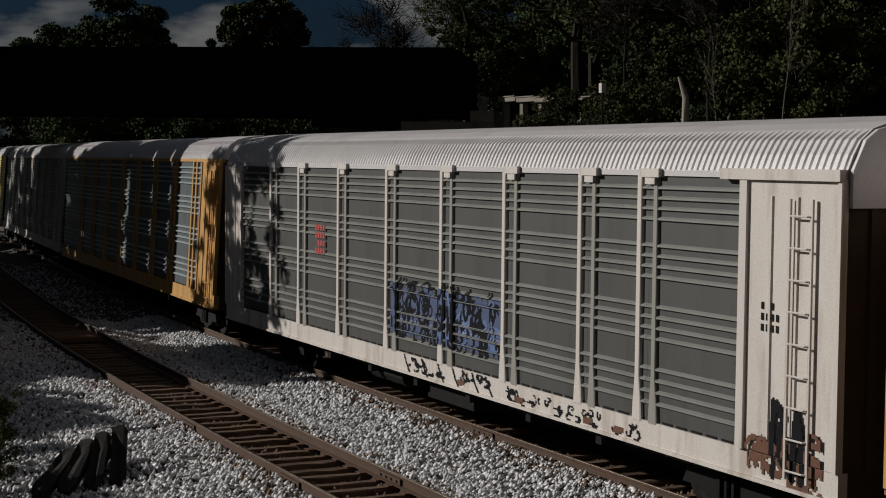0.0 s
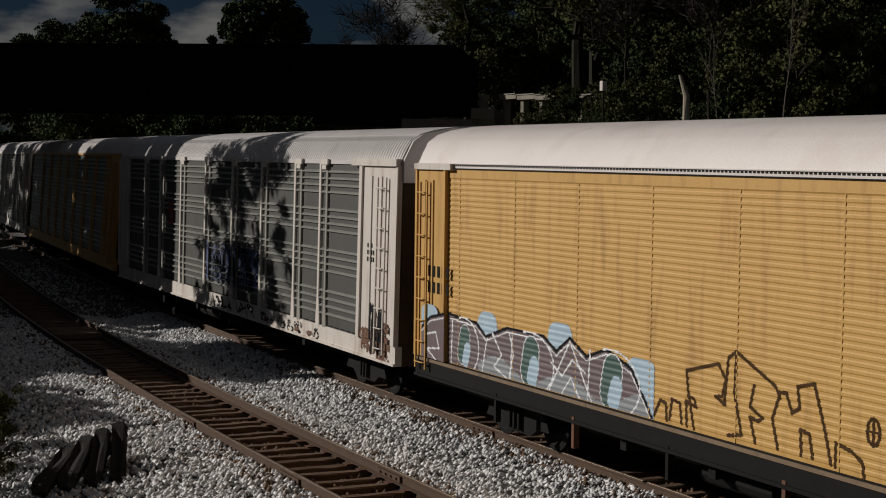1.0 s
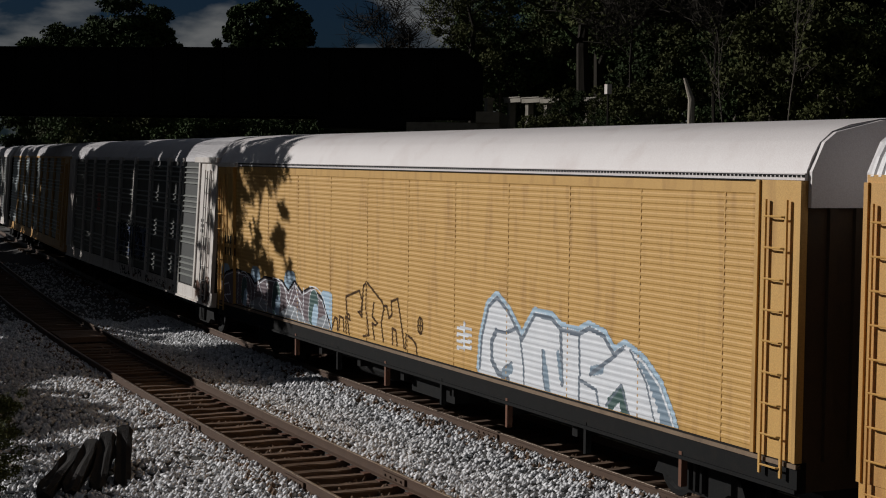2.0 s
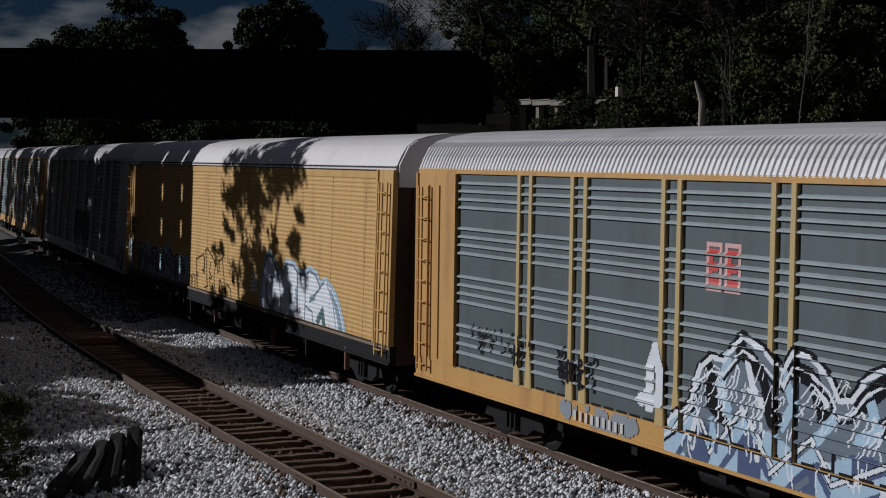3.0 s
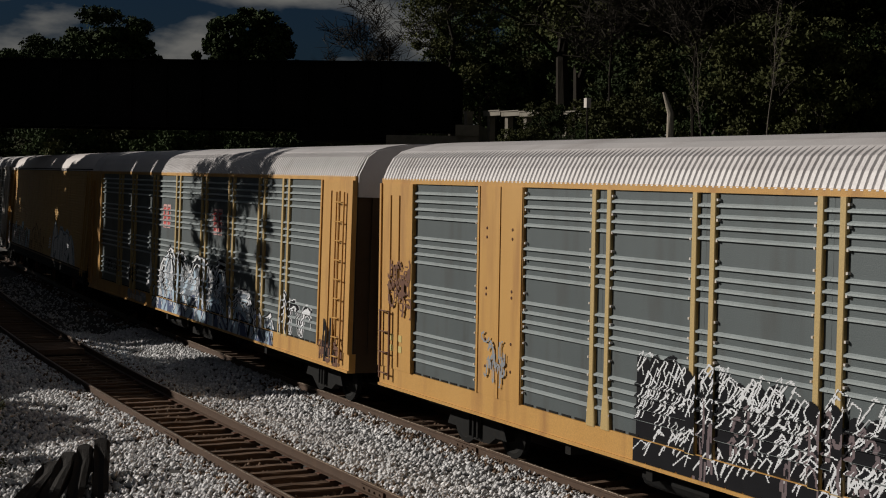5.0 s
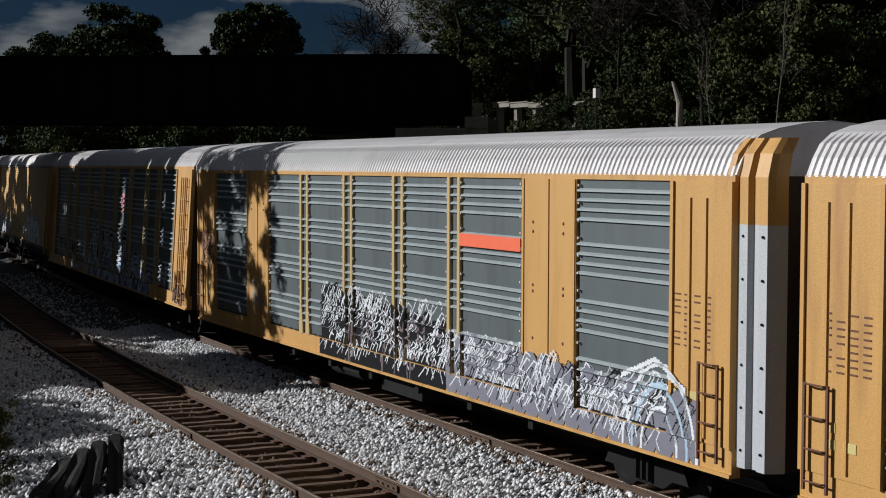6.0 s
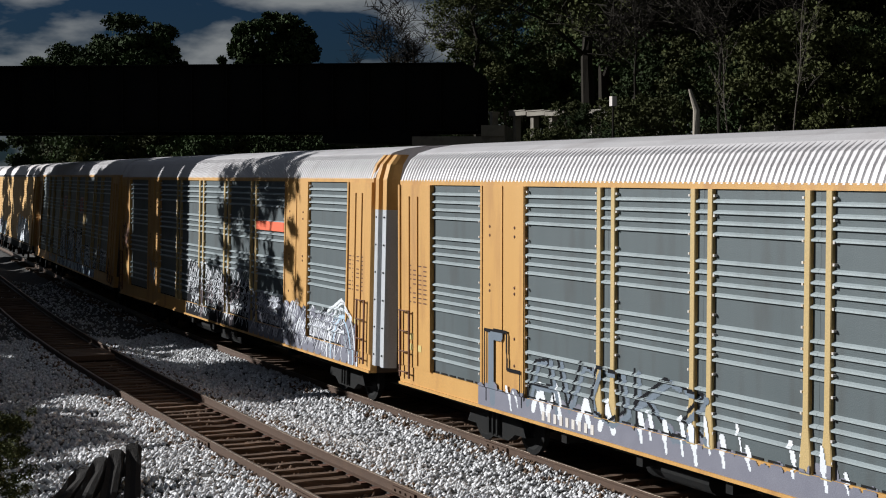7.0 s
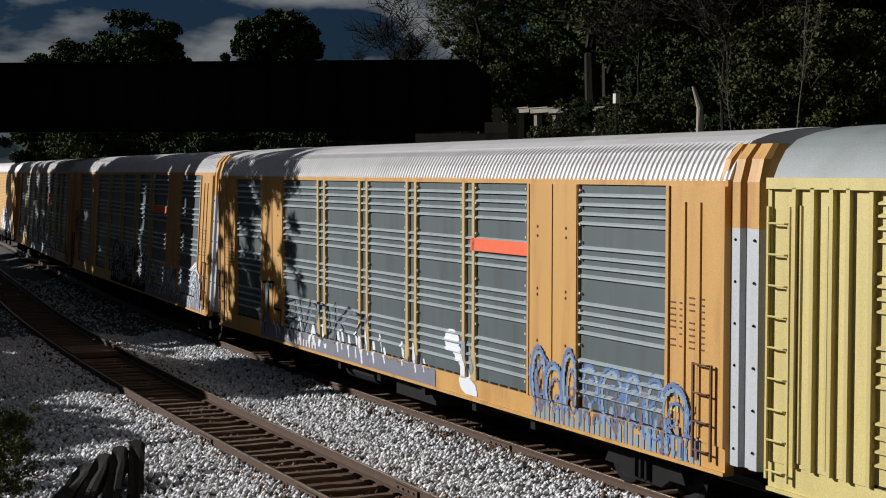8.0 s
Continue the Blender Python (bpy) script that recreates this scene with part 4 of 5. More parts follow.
        return b0 + (b1 - b0) * (u - a0) / (a1 - a0)
    us = [i / 110 for i in range(110)]
    st = [(ridge, 0.085, 1)] + [([(u, 0.0), (u, max(0.02, ridge_at(u) - 0.02))], 0.06, 4) for u in us] + [([(u, 0.0), (u, min(ridge_at(u), 0.24 + 0.06 * math.sin(37 * u)))], 0.06, 2 if math.sin(61 * u) > -0.1 else 3) for u in us]
    # dark bodies of the letters, then pale shards inside them
    for pts in ([(0.09, 0.62), (0.10, 0.40), (0.14, 0.30)], [(0.155, 0.80), (0.20, 0.66), (0.225, 0.40)], [(0.25, 0.74), (0.29, 0.70), (0.31, 0.50)], [(0.37, 0.60), (0.405, 0.74), (0.44, 0.74)], [(0.41, 0.50), (0.47, 0.68), (0.50, 0.44)],
                [(0.545, 0.62), (0.52, 0.40)], [(0.595, 0.74), (0.64, 0.70), (0.66, 0.44)], [(0.57, 0.50), (0.61, 0.62)]):
        st.append((pts, 0.125, 1))
    for pts, q, k in (([(0.130, 0.74), (0.115, 0.52), (0.135, 0.36)], 0.085, 2), ([(0.168, 0.72), (0.180, 0.56), (0.205, 0.46)], 0.06, 0), ([(0.245, 0.70), (0.262, 0.52), (0.24, 0.36)], 0.075, 2), ([(0.29, 0.70), (0.315, 0.56)], 0.045, 0),
                      ([(0.33, 0.50), (0.30, 0.34)], 0.08, 2), ([(0.385, 0.64), (0.40, 0.46), (0.37, 0.40)], 0.085, 2), ([(0.435, 0.70), (0.452, 0.52), (0.43, 0.42)], 0.06, 0), ([(0.49, 0.66), (0.50, 0.47)], 0.08, 2), ([(0.552, 0.60), (0.53, 0.46), (0.56, 0.36)], 0.07, 0),
                      ([(0.60, 0.68), (0.612, 0.52), (0.585, 0.42)], 0.09, 2), ([(0.640, 0.64), (0.650, 0.50)], 0.08, 5), ([(0.76, 0.40), (0.80, 0.40), (0.79, 0.22)], 0.10, 2), ([(0.75, 0.30), (0.77, 0.14)], 0.08, 0)):
        st.append((pts, q, k))
    st += [([(a, b - 0.09) for a, b in ridge], 0.02, 0), ([(a, b - 0.125) for a, b in ridge], 0.022, 1), (ridge, 0.036, 0)]
    # pointed shards across the sill
    for pts in ([(0.02, 0.16), (0.06, 0.38), (0.10, 0.10)], [(0.10, 0.08), (0.16, 0.42), (0.24, 0.04)], [(0.22, 0.06), (0.29, 0.34), (0.33, 0.10)], [(0.33, 0.10), (0.453, 0.38), (0.53, 0.08)], [(0.47, 0.06), (0.545, 0.46), (0.66, 0.04)],
                [(0.58, 0.42), (0.63, 0.28), (0.70, 0.03)], [(0.68, 0.08), (0.74, 0.42), (0.80, 0.30), (0.84, 0.03)], [(0.86, 0.05), (0.90, 0.28), (0.96, 0.03)]):
        st += [([(a + 0.006, b - 0.08) for a, b in pts], 0.085, 2), ([(a + 0.012, b - 0.15) for a, b in pts], 0.05, 3), (pts, 0.045, 1), (pts, 0.028, 0)]
    rng = random.Random(77)
    for i in range(46):
        u, z = rng.uniform(0.01, 0.97), rng.uniform(0.0, 0.16)
        st.append(([(u, z), (u + rng.uniform(-0.014, 0.02), z + rng.uniform(0.06, 0.2))], rng.uniform(0.02, 0.06), rng.choice((0, 2, 3, 3, 4, 1))))
    st += [([(u, 0.165), (u + 0.02, 0.165)], 0.016, 1) for u in [0.02 * i for i in range(49)]]
    st += scrawl(16, 0.05, 0.95, 0.05, 0.5, 60, 0, 0.014, 0.025) + loops(18, 0.06, 0.66, 0.3, 0.74, 46, 0, 0.013)
    graffiti(c, "grouped", -19.7 - mid, 0.87, 10.9, 2.05, st, (SPRAY_W, SPRAY_K, SPRAY_LB, SPRAY_B, SPRAY_DB, SPRAY_G), "sprawling white, black and blue graffiti over the lower side", step=0.016)
    st = [([(0.3, 0.05), (0.3, 0.6), (0.45, 0.95), (0.6, 0.6), (0.6, 0.2), (0.1, 0.15)], 0.10, 0), ([(0.45, 0.5), (0.45, 0.85)], 0.04, 1)]
    graffiti(c, "grouped", -18.9 - mid, 1.35, 1.1, 1.05, st, (SPRAY_W, SPRAY_K), "pale flame-shaped graffiti figure", name="small_graffiti")
    graffiti(c, "grouped", -31.0 - mid, 1.25, 2.0, 1.0, chevrons(7, 0.05, 0.95, 0.05, 0.95, 3, (0, 1, 0, 0), 0.10), (SPRAY_W, SPRAY_K), "white and black graffiti beside the corner", name="corner_graffiti")
    st = scrawl(41, 0.02, 0.45, 0.35, 0.85, 34, 0, 0.016, 0.03) + scrawl(42, 0.60, 0.84, 0.15, 0.70, 26, 0, 0.03, 0.03)
    graffiti(c, "grouped", -13.4 - mid, 1.4, 5.2, 0.7, st, (SPRAY_K,), "thin dark scribble", name="scribble")
    label_bars(c, mid, -17.2, 0.93, 1, 10, WHITE, 0.11, 0.15, 0.06, "lettering", 0.066)
    st = scrawl(43, 0.05, 0.95, 0.1, 0.8, 26, 0, 0.05, 0.04) + scrawl(44, 0.5, 1.0, 0.1, 0.9, 22, 0, 0.07, 0.05)
    graffiti(c, "grouped", -16.6 - mid, 0.87, 2.5, 0.34, st, (SPRAY_G,), "grey overspray on the sill", name="overspray")

    # two yellow cars with blue-grey sheets
    for r, f, wide, posts, mark, seed in ((-60.0, -36.65, [(-42.15, -40.6), (-56.05, -54.35)], [-44.45, -46.95, -49.45, -51.85], -52.1, 21),
                                          (-84.05, -61.35, [(-66.4, -64.8), (-80.15, -78.5)], [-68.92, -71.37, -73.8, -76.3], -76.4, 31)):
        mid = (r + f) / 2
        c = freight_car("yellow autorack car with blue-grey sheets and " + ("silver graffiti" if seed == 21 else "dripping black-white graffiti"),
                        r, f, posts, wide, YELLOW, GALV, post_paint=POST_Y, bolts=True)
        corner(c, f - 1.45, f, mid, YELLOW, f - 0.35, RUST, 2.3)
        corner(c, r, r + 1.4, mid, YELLOW, r + 0.45, RUST, 2.3)
        end_door(c, r, mid, DOORWHITE, YELLOW)
        s = Shape().box(-HALF_W - 0.055, -HALF_W - 0.02, mark - 2.2 - mid, mark - mid, 3.50, 3.72)
        part("orange_band", s.mesh("orange_band", ORANGE), c, "faded orange reflective band")
        for y in (f - 0.42, r + 1.3):
            label_bars(c, mid, y, 3.15, 9, 4, RUST, 0.19, 0.022, 0.04, "data_stencil", 0.058)
            label_bars(c, mid, y, 1.75, 2, 2, PALE, 0.32, 0.12, 0.05, "yellow_notice", 0.058)
        if seed == 21:
            st = [([(0.01 + 0.42 * i / 16, 0.08), (0.01 + 0.42 * i / 16, 0.76 - 0.012 * i + 0.03 * (i % 3))], 0.20, 1) for i in range(17)]
            st += [([(0.46 + 0.54 * i / 18, 0.1), (0.46 + 0.54 * i / 18, 0.50 - 0.006 * i + 0.02 * (i % 3))], 0.22, 2) for i in range(19)]
            st += loops(23, 0.0, 0.44, 0.06, 0.90, 170, 0, 0.011) + loops(25, 0.44, 1.0, 0.04, 0.60, 90, 1, 0.012) + loops(24, 0.44, 0.93, 0.04, 0.66, 130, 0, 0.010)
            st += scrawl(26, 0.1, 0.42, 0.1, 0.6, 30, 3, 0.024, 0.02)
            for q in (1.0, 0.74, 0.48):
                st.append((arc(0.93, 0.06, 0.066 * q, 0.66 * q, -5, 185, 20), 0.026, 0 if q != 0.74 else 4))
            graffiti(c, "grouped", -45.4 - mid, 0.87, 13.9, 1.75, st, (SPRAY_W, SPRAY_K, SPRAY_LV, SPRAY_P, SPRAY_LB), "long band of white-outlined black and silver graffiti", step=0.016)
            graffiti(c, "grouped", -37.0 - mid, 2.2, 1.2, 1.1, scrawl(27, 0.1, 0.9, 0.15, 0.85, 26, 0, 0.025, 0.25), (RUST,), "dark rusty scribble on the corner", name="scribble")
            graffiti(c, "grouped", -40.8 - mid, 1.4, 1.1, 0.95, scrawl(28, 0.1, 0.9, 0.15, 0.85, 16, 0, 0.018, 0.25), (SPRAY_G,), "thin grey scribble on the plate", name="plate_scribble")
            graffiti(c, "grouped", -57.1 - mid, 1.0, 2.1, 1.25, [([(0.05, 0.1), (0.1, 0.7), (0.5, 0.95), (0.9, 0.7), (0.95, 0.1)], 0.035, 0), ([(0.2, 0.1), (0.3, 0.6), (0.6, 0.7), (0.8, 0.1)], 0.03, 1)],
                     (SPRAY_W, SPRAY_LB), "white arched outline graffiti", name="arch_graffiti")
        else:
            rng = random.Random(61)
            st = [([(0.01 + 0.0155 * i, 0.0), (0.01 + 0.0155 * i, 0.10 + rng.uniform(0.02, 0.16))], 0.14, 2) for i in range(41)]
            st += [([(0.035, 0.10), (0.035, 0.86), (0.055, 0.86)], 0.10, 4), ([(0.02, 0.10), (0.02, 0.90), (0.07, 0.92), (0.072, 0.5), (0.10, 0.5), (0.10, 0.12)], 0.028, 1)]
            # outlined letters over white wedges
            st += [([(x, 0.14), (x + w, h), (x + 2 * w, 0.14)], 0.07, 0) for x, w, h in ((0.125, 0.010, 0.40), (0.155, 0.012, 0.42), (0.215, 0.010, 0.36), (0.255, 0.012, 0.40))]
            for p in ([(0.105, 0.2), (0.125, 0.66), (0.15, 0.70), (0.165, 0.2)], [(0.12, 0.40), (0.155, 0.42)], [(0.17, 0.72), (0.19, 0.25), (0.215, 0.74), (0.235, 0.70)], [(0.235, 0.45), (0.25, 0.74), (0.285, 0.72), (0.295, 0.36), (0.27, 0.22), (0.24, 0.30), (0.235, 0.45)],
                      [(0.31, 0.78), (0.315, 0.22)], [(0.31, 0.45), (0.36, 0.76), (0.375, 0.72)], [(0.33, 0.52), (0.37, 0.24), (0.395, 0.28)], [(0.385, 0.72), (0.42, 0.68), (0.39, 0.42), (0.42, 0.30)]):
                st += [([(a + 0.008, b - 0.03) for a, b in p], 0.05, 4), (p, 0.026, 1)]
            # runs of white paint of uneven length
            for x, top, low, q in ((0.32, 0.36, 0.12, 0.07), (0.335, 0.40, 0.16, 0.05), (0.36, 0.34, 0.08, 0.06), (0.385, 0.42, 0.10, 0.05), (0.405, 0.36, 0.05, 0.075), (0.425, 0.48, 0.18, 0.04), (0.445, 0.34, 0.10, 0.06), (0.465, 0.50, 0.26, 0.03),
                                   (0.48, 0.30, 0.14, 0.05), (0.535, 0.44, 0.18, 0.05), (0.575, 0.46, 0.14, 0.06), (0.60, 0.30, 0.16, 0.03), (0.07, 0.30, 0.05, 0.04), (0.085, 0.26, 0.10, 0.03)):
                st += [([(x, top), (x + 0.004, (top + low) / 2)], q, 0), ([(x + 0.004, (top + low) / 2), (x + 0.007, low)], q * 0.55, 0)]
            graffiti(c, "grouped", -64.7 - mid, 0.87, 16.0, 1.5, st, (SPRAY_W, SPRAY_K, SPRAY_LV, SPRAY_G, SPRAY_DB), "grey, black and white dripping graffiti", step=0.02)
            graffiti(c, "grouped", -75.1 - mid, 0.93, 2.1, 1.1, [([(0.16, 0.80), (0.26, 0.80)], 0.20, 0), ([(0.26, 0.72), (0.42, 0.50), (0.52, 0.25)], 0.13, 0), ([(0.48, 0.2), (0.66, 0.05)], 0.17, 0), ([(0.50, 0.75), (0.62, 0.45)], 0.12, 1)], (SPRAY_W, SPRAY_G), "white bird-shaped graffiti", name="small_graffiti")
            st = [([(0.03 + 0.94 * i / 30, 0.02), (0.03 + 0.94 * i / 30, 0.12 + 0.07 * (i % 4))], 0.05, 0 if i % 3 else 3) for i in range(31)]
            for cx, cz, rx, rz in ((0.07, 0.5, 0.05, 0.38), (0.17, 0.42, 0.06, 0.30), (0.27, 0.5, 0.045, 0.42), (0.37, 0.55, 0.05, 0.22), (0.50, 0.45, 0.07, 0.36), (0.62, 0.5, 0.05, 0.30), (0.74, 0.42, 0.06, 0.36), (0.86, 0.48, 0.07, 0.30)):
                st += [(arc(cx, cz, rx, rz, -40, 230), 0.034, 1), (arc(cx + 0.004, cz - 0.01, rx * 0.84, rz * 0.86, -30, 220), 0.03, 0), (arc(cx + 0.012, cz - 0.06, rx * 0.6, rz * 0.6, 10, 300), 0.02, 1)]
            st += scrawl(33, 0.02, 0.98, 0.1, 0.7, 44, 1, 0.016, 0.06) + scrawl(34, 0.02, 0.98, 0.05, 0.4, 14, 2, 0.03, 0.05)
            graffiti(c, "grouped", -78.6 - mid, 0.87, 5.0, 1.35, st, (SPRAY_SL, SPRAY_BL, SPRAY_P, SPRAY_G), "blue outlined graffiti over the lower side", name="blue_graffiti")
            label_bars(c, mid, -67.0, 0.93, 1, 9, WHITE, 0.13, 0.15, 0.06, "lettering", 0.054)
    # pale yellow car that comes last
    r, f = -108.6, -84.95
    mid = (r + f) / 2
    c = freight_car("pale yellow autorack car with ladders and a grey roof", r, f, [-87.6 - 2.4 * i for i in range(8)], [], PALE, PALE, pair=0.0, caps=True, roof="flat", roof_mat=ROOF_G)
    corner(c, -86.9, f, mid, PALE, -85.2, PALE)
    rib = Shape().box(-HALF_W - 0.12, -HALF_W - 0.05, -0.035, 0.035, SILL1, TOP).mesh("corner_rib", PALE)
    for y in (-85.5, -85.85, -86.2, -86.5):
        part("corner_rib", rib, c, at=pose(0, y - mid, 0))
    s = Shape().box(-HALF_W - 0.12, -HALF_W + 0.02, -88.5 - mid, f - mid, TOP - 0.02, TOP + 0.12)
    part("corner_bracket", s.mesh("corner_bracket", PALE), c)


# ---- bridge over the tracks ----
B_END, B_DIR = Vector((28.9, 57.3, 0)), Vector((-0.848, 0.530, 0))
B_OUT = Vector((0.530, 0.848, 0))
B_LOW, B_TOP = 6.75, 9.45


def bridge_point(along, across, z):
    p = B_END + B_DIR * along + B_OUT * across
    return (p.x, p.y, z)


def build_bridge():
    br = thing("girder_bridge")
    tagged(br, "black steel plate-girder railway bridge with rounded girder ends", "bridge")
    span = 62.0
    for across in (0.0, 5.4):
        s = Shape()
        edge = [(0.0, B_LOW)] + [(0.0, B_TOP - 0.55)] + [(0.55 - 0.55 * math.cos(a), B_TOP - 0.55 + 0.55 * math.sin(a)) for a in np.linspace(0.15, math.pi / 2, 7)] + [(span, B_TOP), (span, B_LOW)]
        s.sweep(edge, [(lambda a, b, q=q: bridge_point(a, across + q, b)) for q in (-0.02, 0.02)])
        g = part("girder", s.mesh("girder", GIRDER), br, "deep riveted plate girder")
        s = Shape()
        for z0, z1 in ((B_LOW - 0.06, B_LOW), (B_TOP, B_TOP + 0.05)):
            o = 0.5 if z0 > 8 else 0
            s.add([bridge_point(a, across + q, z) for z in (z0, z1) for a in (o, span) for q in (-0.25, 0.25)], [(0, 2, 3, 1), (4, 5, 7, 6), (0, 1, 5, 4), (2, 6, 7, 3), (0, 4, 6, 2), (1, 3, 7, 5)])
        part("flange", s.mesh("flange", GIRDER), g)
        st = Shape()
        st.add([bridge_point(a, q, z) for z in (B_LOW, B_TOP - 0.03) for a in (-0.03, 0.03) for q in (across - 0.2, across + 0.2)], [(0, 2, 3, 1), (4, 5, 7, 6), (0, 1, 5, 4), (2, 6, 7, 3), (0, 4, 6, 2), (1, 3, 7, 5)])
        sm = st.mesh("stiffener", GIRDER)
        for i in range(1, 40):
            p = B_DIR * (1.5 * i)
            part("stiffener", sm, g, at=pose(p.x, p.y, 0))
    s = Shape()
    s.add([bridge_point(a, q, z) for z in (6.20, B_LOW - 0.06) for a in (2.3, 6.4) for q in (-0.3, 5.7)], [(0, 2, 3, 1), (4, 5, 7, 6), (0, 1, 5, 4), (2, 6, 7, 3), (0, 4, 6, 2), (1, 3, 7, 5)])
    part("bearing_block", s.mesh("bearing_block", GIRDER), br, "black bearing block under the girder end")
    # open deck: floor beams and ties with gaps of light between
    s = Shape()
    for i in range(20):
        a0 = 1.0 + 3.1 * i
        s.add([bridge_point(a, q, z) for z in (B_LOW + 0.05, B_LOW + 0.55) for a in (a0, a0 + 0.25) for q in (0.03, 5.37)], [(0, 2, 3, 1), (4, 5, 7, 6), (0, 1, 5, 4), (2, 6, 7, 3), (0, 4, 6, 2), (1, 3, 7, 5)])
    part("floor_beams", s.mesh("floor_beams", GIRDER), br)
    s = Shape()
    for i in range(148):
        a0 = 0.6 + 0.41 * i
        s.add([bridge_point(a, q, z) for z in (B_LOW + 0.56, B_LOW + 0.80) for a in (a0, a0 + 0.25) for q in (0.7, 4.7)], [(0, 2, 3, 1), (4, 5, 7, 6), (0, 1, 5, 4), (2, 6, 7, 3), (0, 4, 6, 2), (1, 3, 7, 5)])
    part("deck_ties", s.mesh("deck_ties", TIE), br)
    # abutment and approach wall
    s = Shape()
    def blk(a0, a1, q0, q1, z0, z1):
        s.add([bridge_point(a, q, z) for z in (z0, z1) for a in (a0, a1) for q in (q0, q1)], [(0, 2, 3, 1), (4, 5, 7, 6), (0, 1, 5, 4), (2, 6, 7, 3), (0, 4, 6, 2), (1, 3, 7, 5)])
    blk(-1.2, 2.6, -0.8, 6.4, -1.0, 6.45)
    blk(-1.2, -0.25, -0.9, 6.5, 6.45, 6.9)
    ab = new("bridge_abutment", s.mesh("bridge_abutment", CONCRETE))
    tagged(ab, "weathered concrete bridge abutment with a bearing seat", "abutment", kind="structure")
    gr = thing("guard_rail", pose(29.9, 56.2, 0))
    tagged(gr, "weathered concrete guard rail on short posts by the bridge", "guard rail")
    beam = Shape().box(-0.10, 0.10, -1.46, 0, -0.09, 0.09).box(-0.14, 0.14, -1.46, 0, 0.09, 0.13).mesh("rail_beam", CONCRETE)
    foot = Shape().box(-0.12, 0.12, -0.12, 0.12, -2.4, 0.02).mesh("post", CONCRETE)
    for k in range(8):
        part("rail_beam", beam, gr, at=pose(0.01 * (k % 2), -1.5 * k, 7.36 - 0.05 * k, 0, 0, 0.8 * (k % 3 - 1)))
        part("post", foot, gr, at=pose(0.16, -1.5 * k - 0.2, 7.30 - 0.05 * k))
    s = Shape()
    p = Vector(bridge_point(-0.75, -0.6, 0))
    s.box(p.x - 0.13, p.x + 0.13, p.y - 0.13, p.y + 0.13, 6.2, 7.35)
    s.box(p.x - 0.17, p.x + 0.17, p.y - 0.17, p.y + 0.17, 7.35, 7.45)
    tagged(new("marker_post", s.mesh("marker_post", CONCRETE)), "short square concrete post beside the bridge end", "post")


def build_shadow_caster():
    """An invented slotted caster outside the view, added so that its shadow stripes the train."""
    q = 13.0
    cx, cy = 12.55 - q * math.cos(radians(SUN_BETA)), 45.9 + q * math.sin(radians(SUN_BETA))
    py = thing("shadow_caster", pose(cx, cy, 0))
    tagged(py, "unseen slotted plates added to cast the dashed shadow on the train", "pylon")
    for side in (-1, 1):
        s = Shape()
        c = side * 1.22
        # two long plates with bridging bars leave a row of slots
        s.box(-0.03, 0.03, c - 1.24, c - 0.10, -0.6, 12.4)
        s.box(-0.03, 0.03, c + 0.10, c + (3.6 if side > 0 else 1.24), -0.6, 12.4)
        z = 0.0
        while z < 12.2:
            s.box(-0.03, 0.03, c - 0.10, c + 0.10, z, z + 0.58)
            z += 1.08
        part("column", s.mesh("column", GIRDER), py, "slotted plate that shapes the dashed shadow")


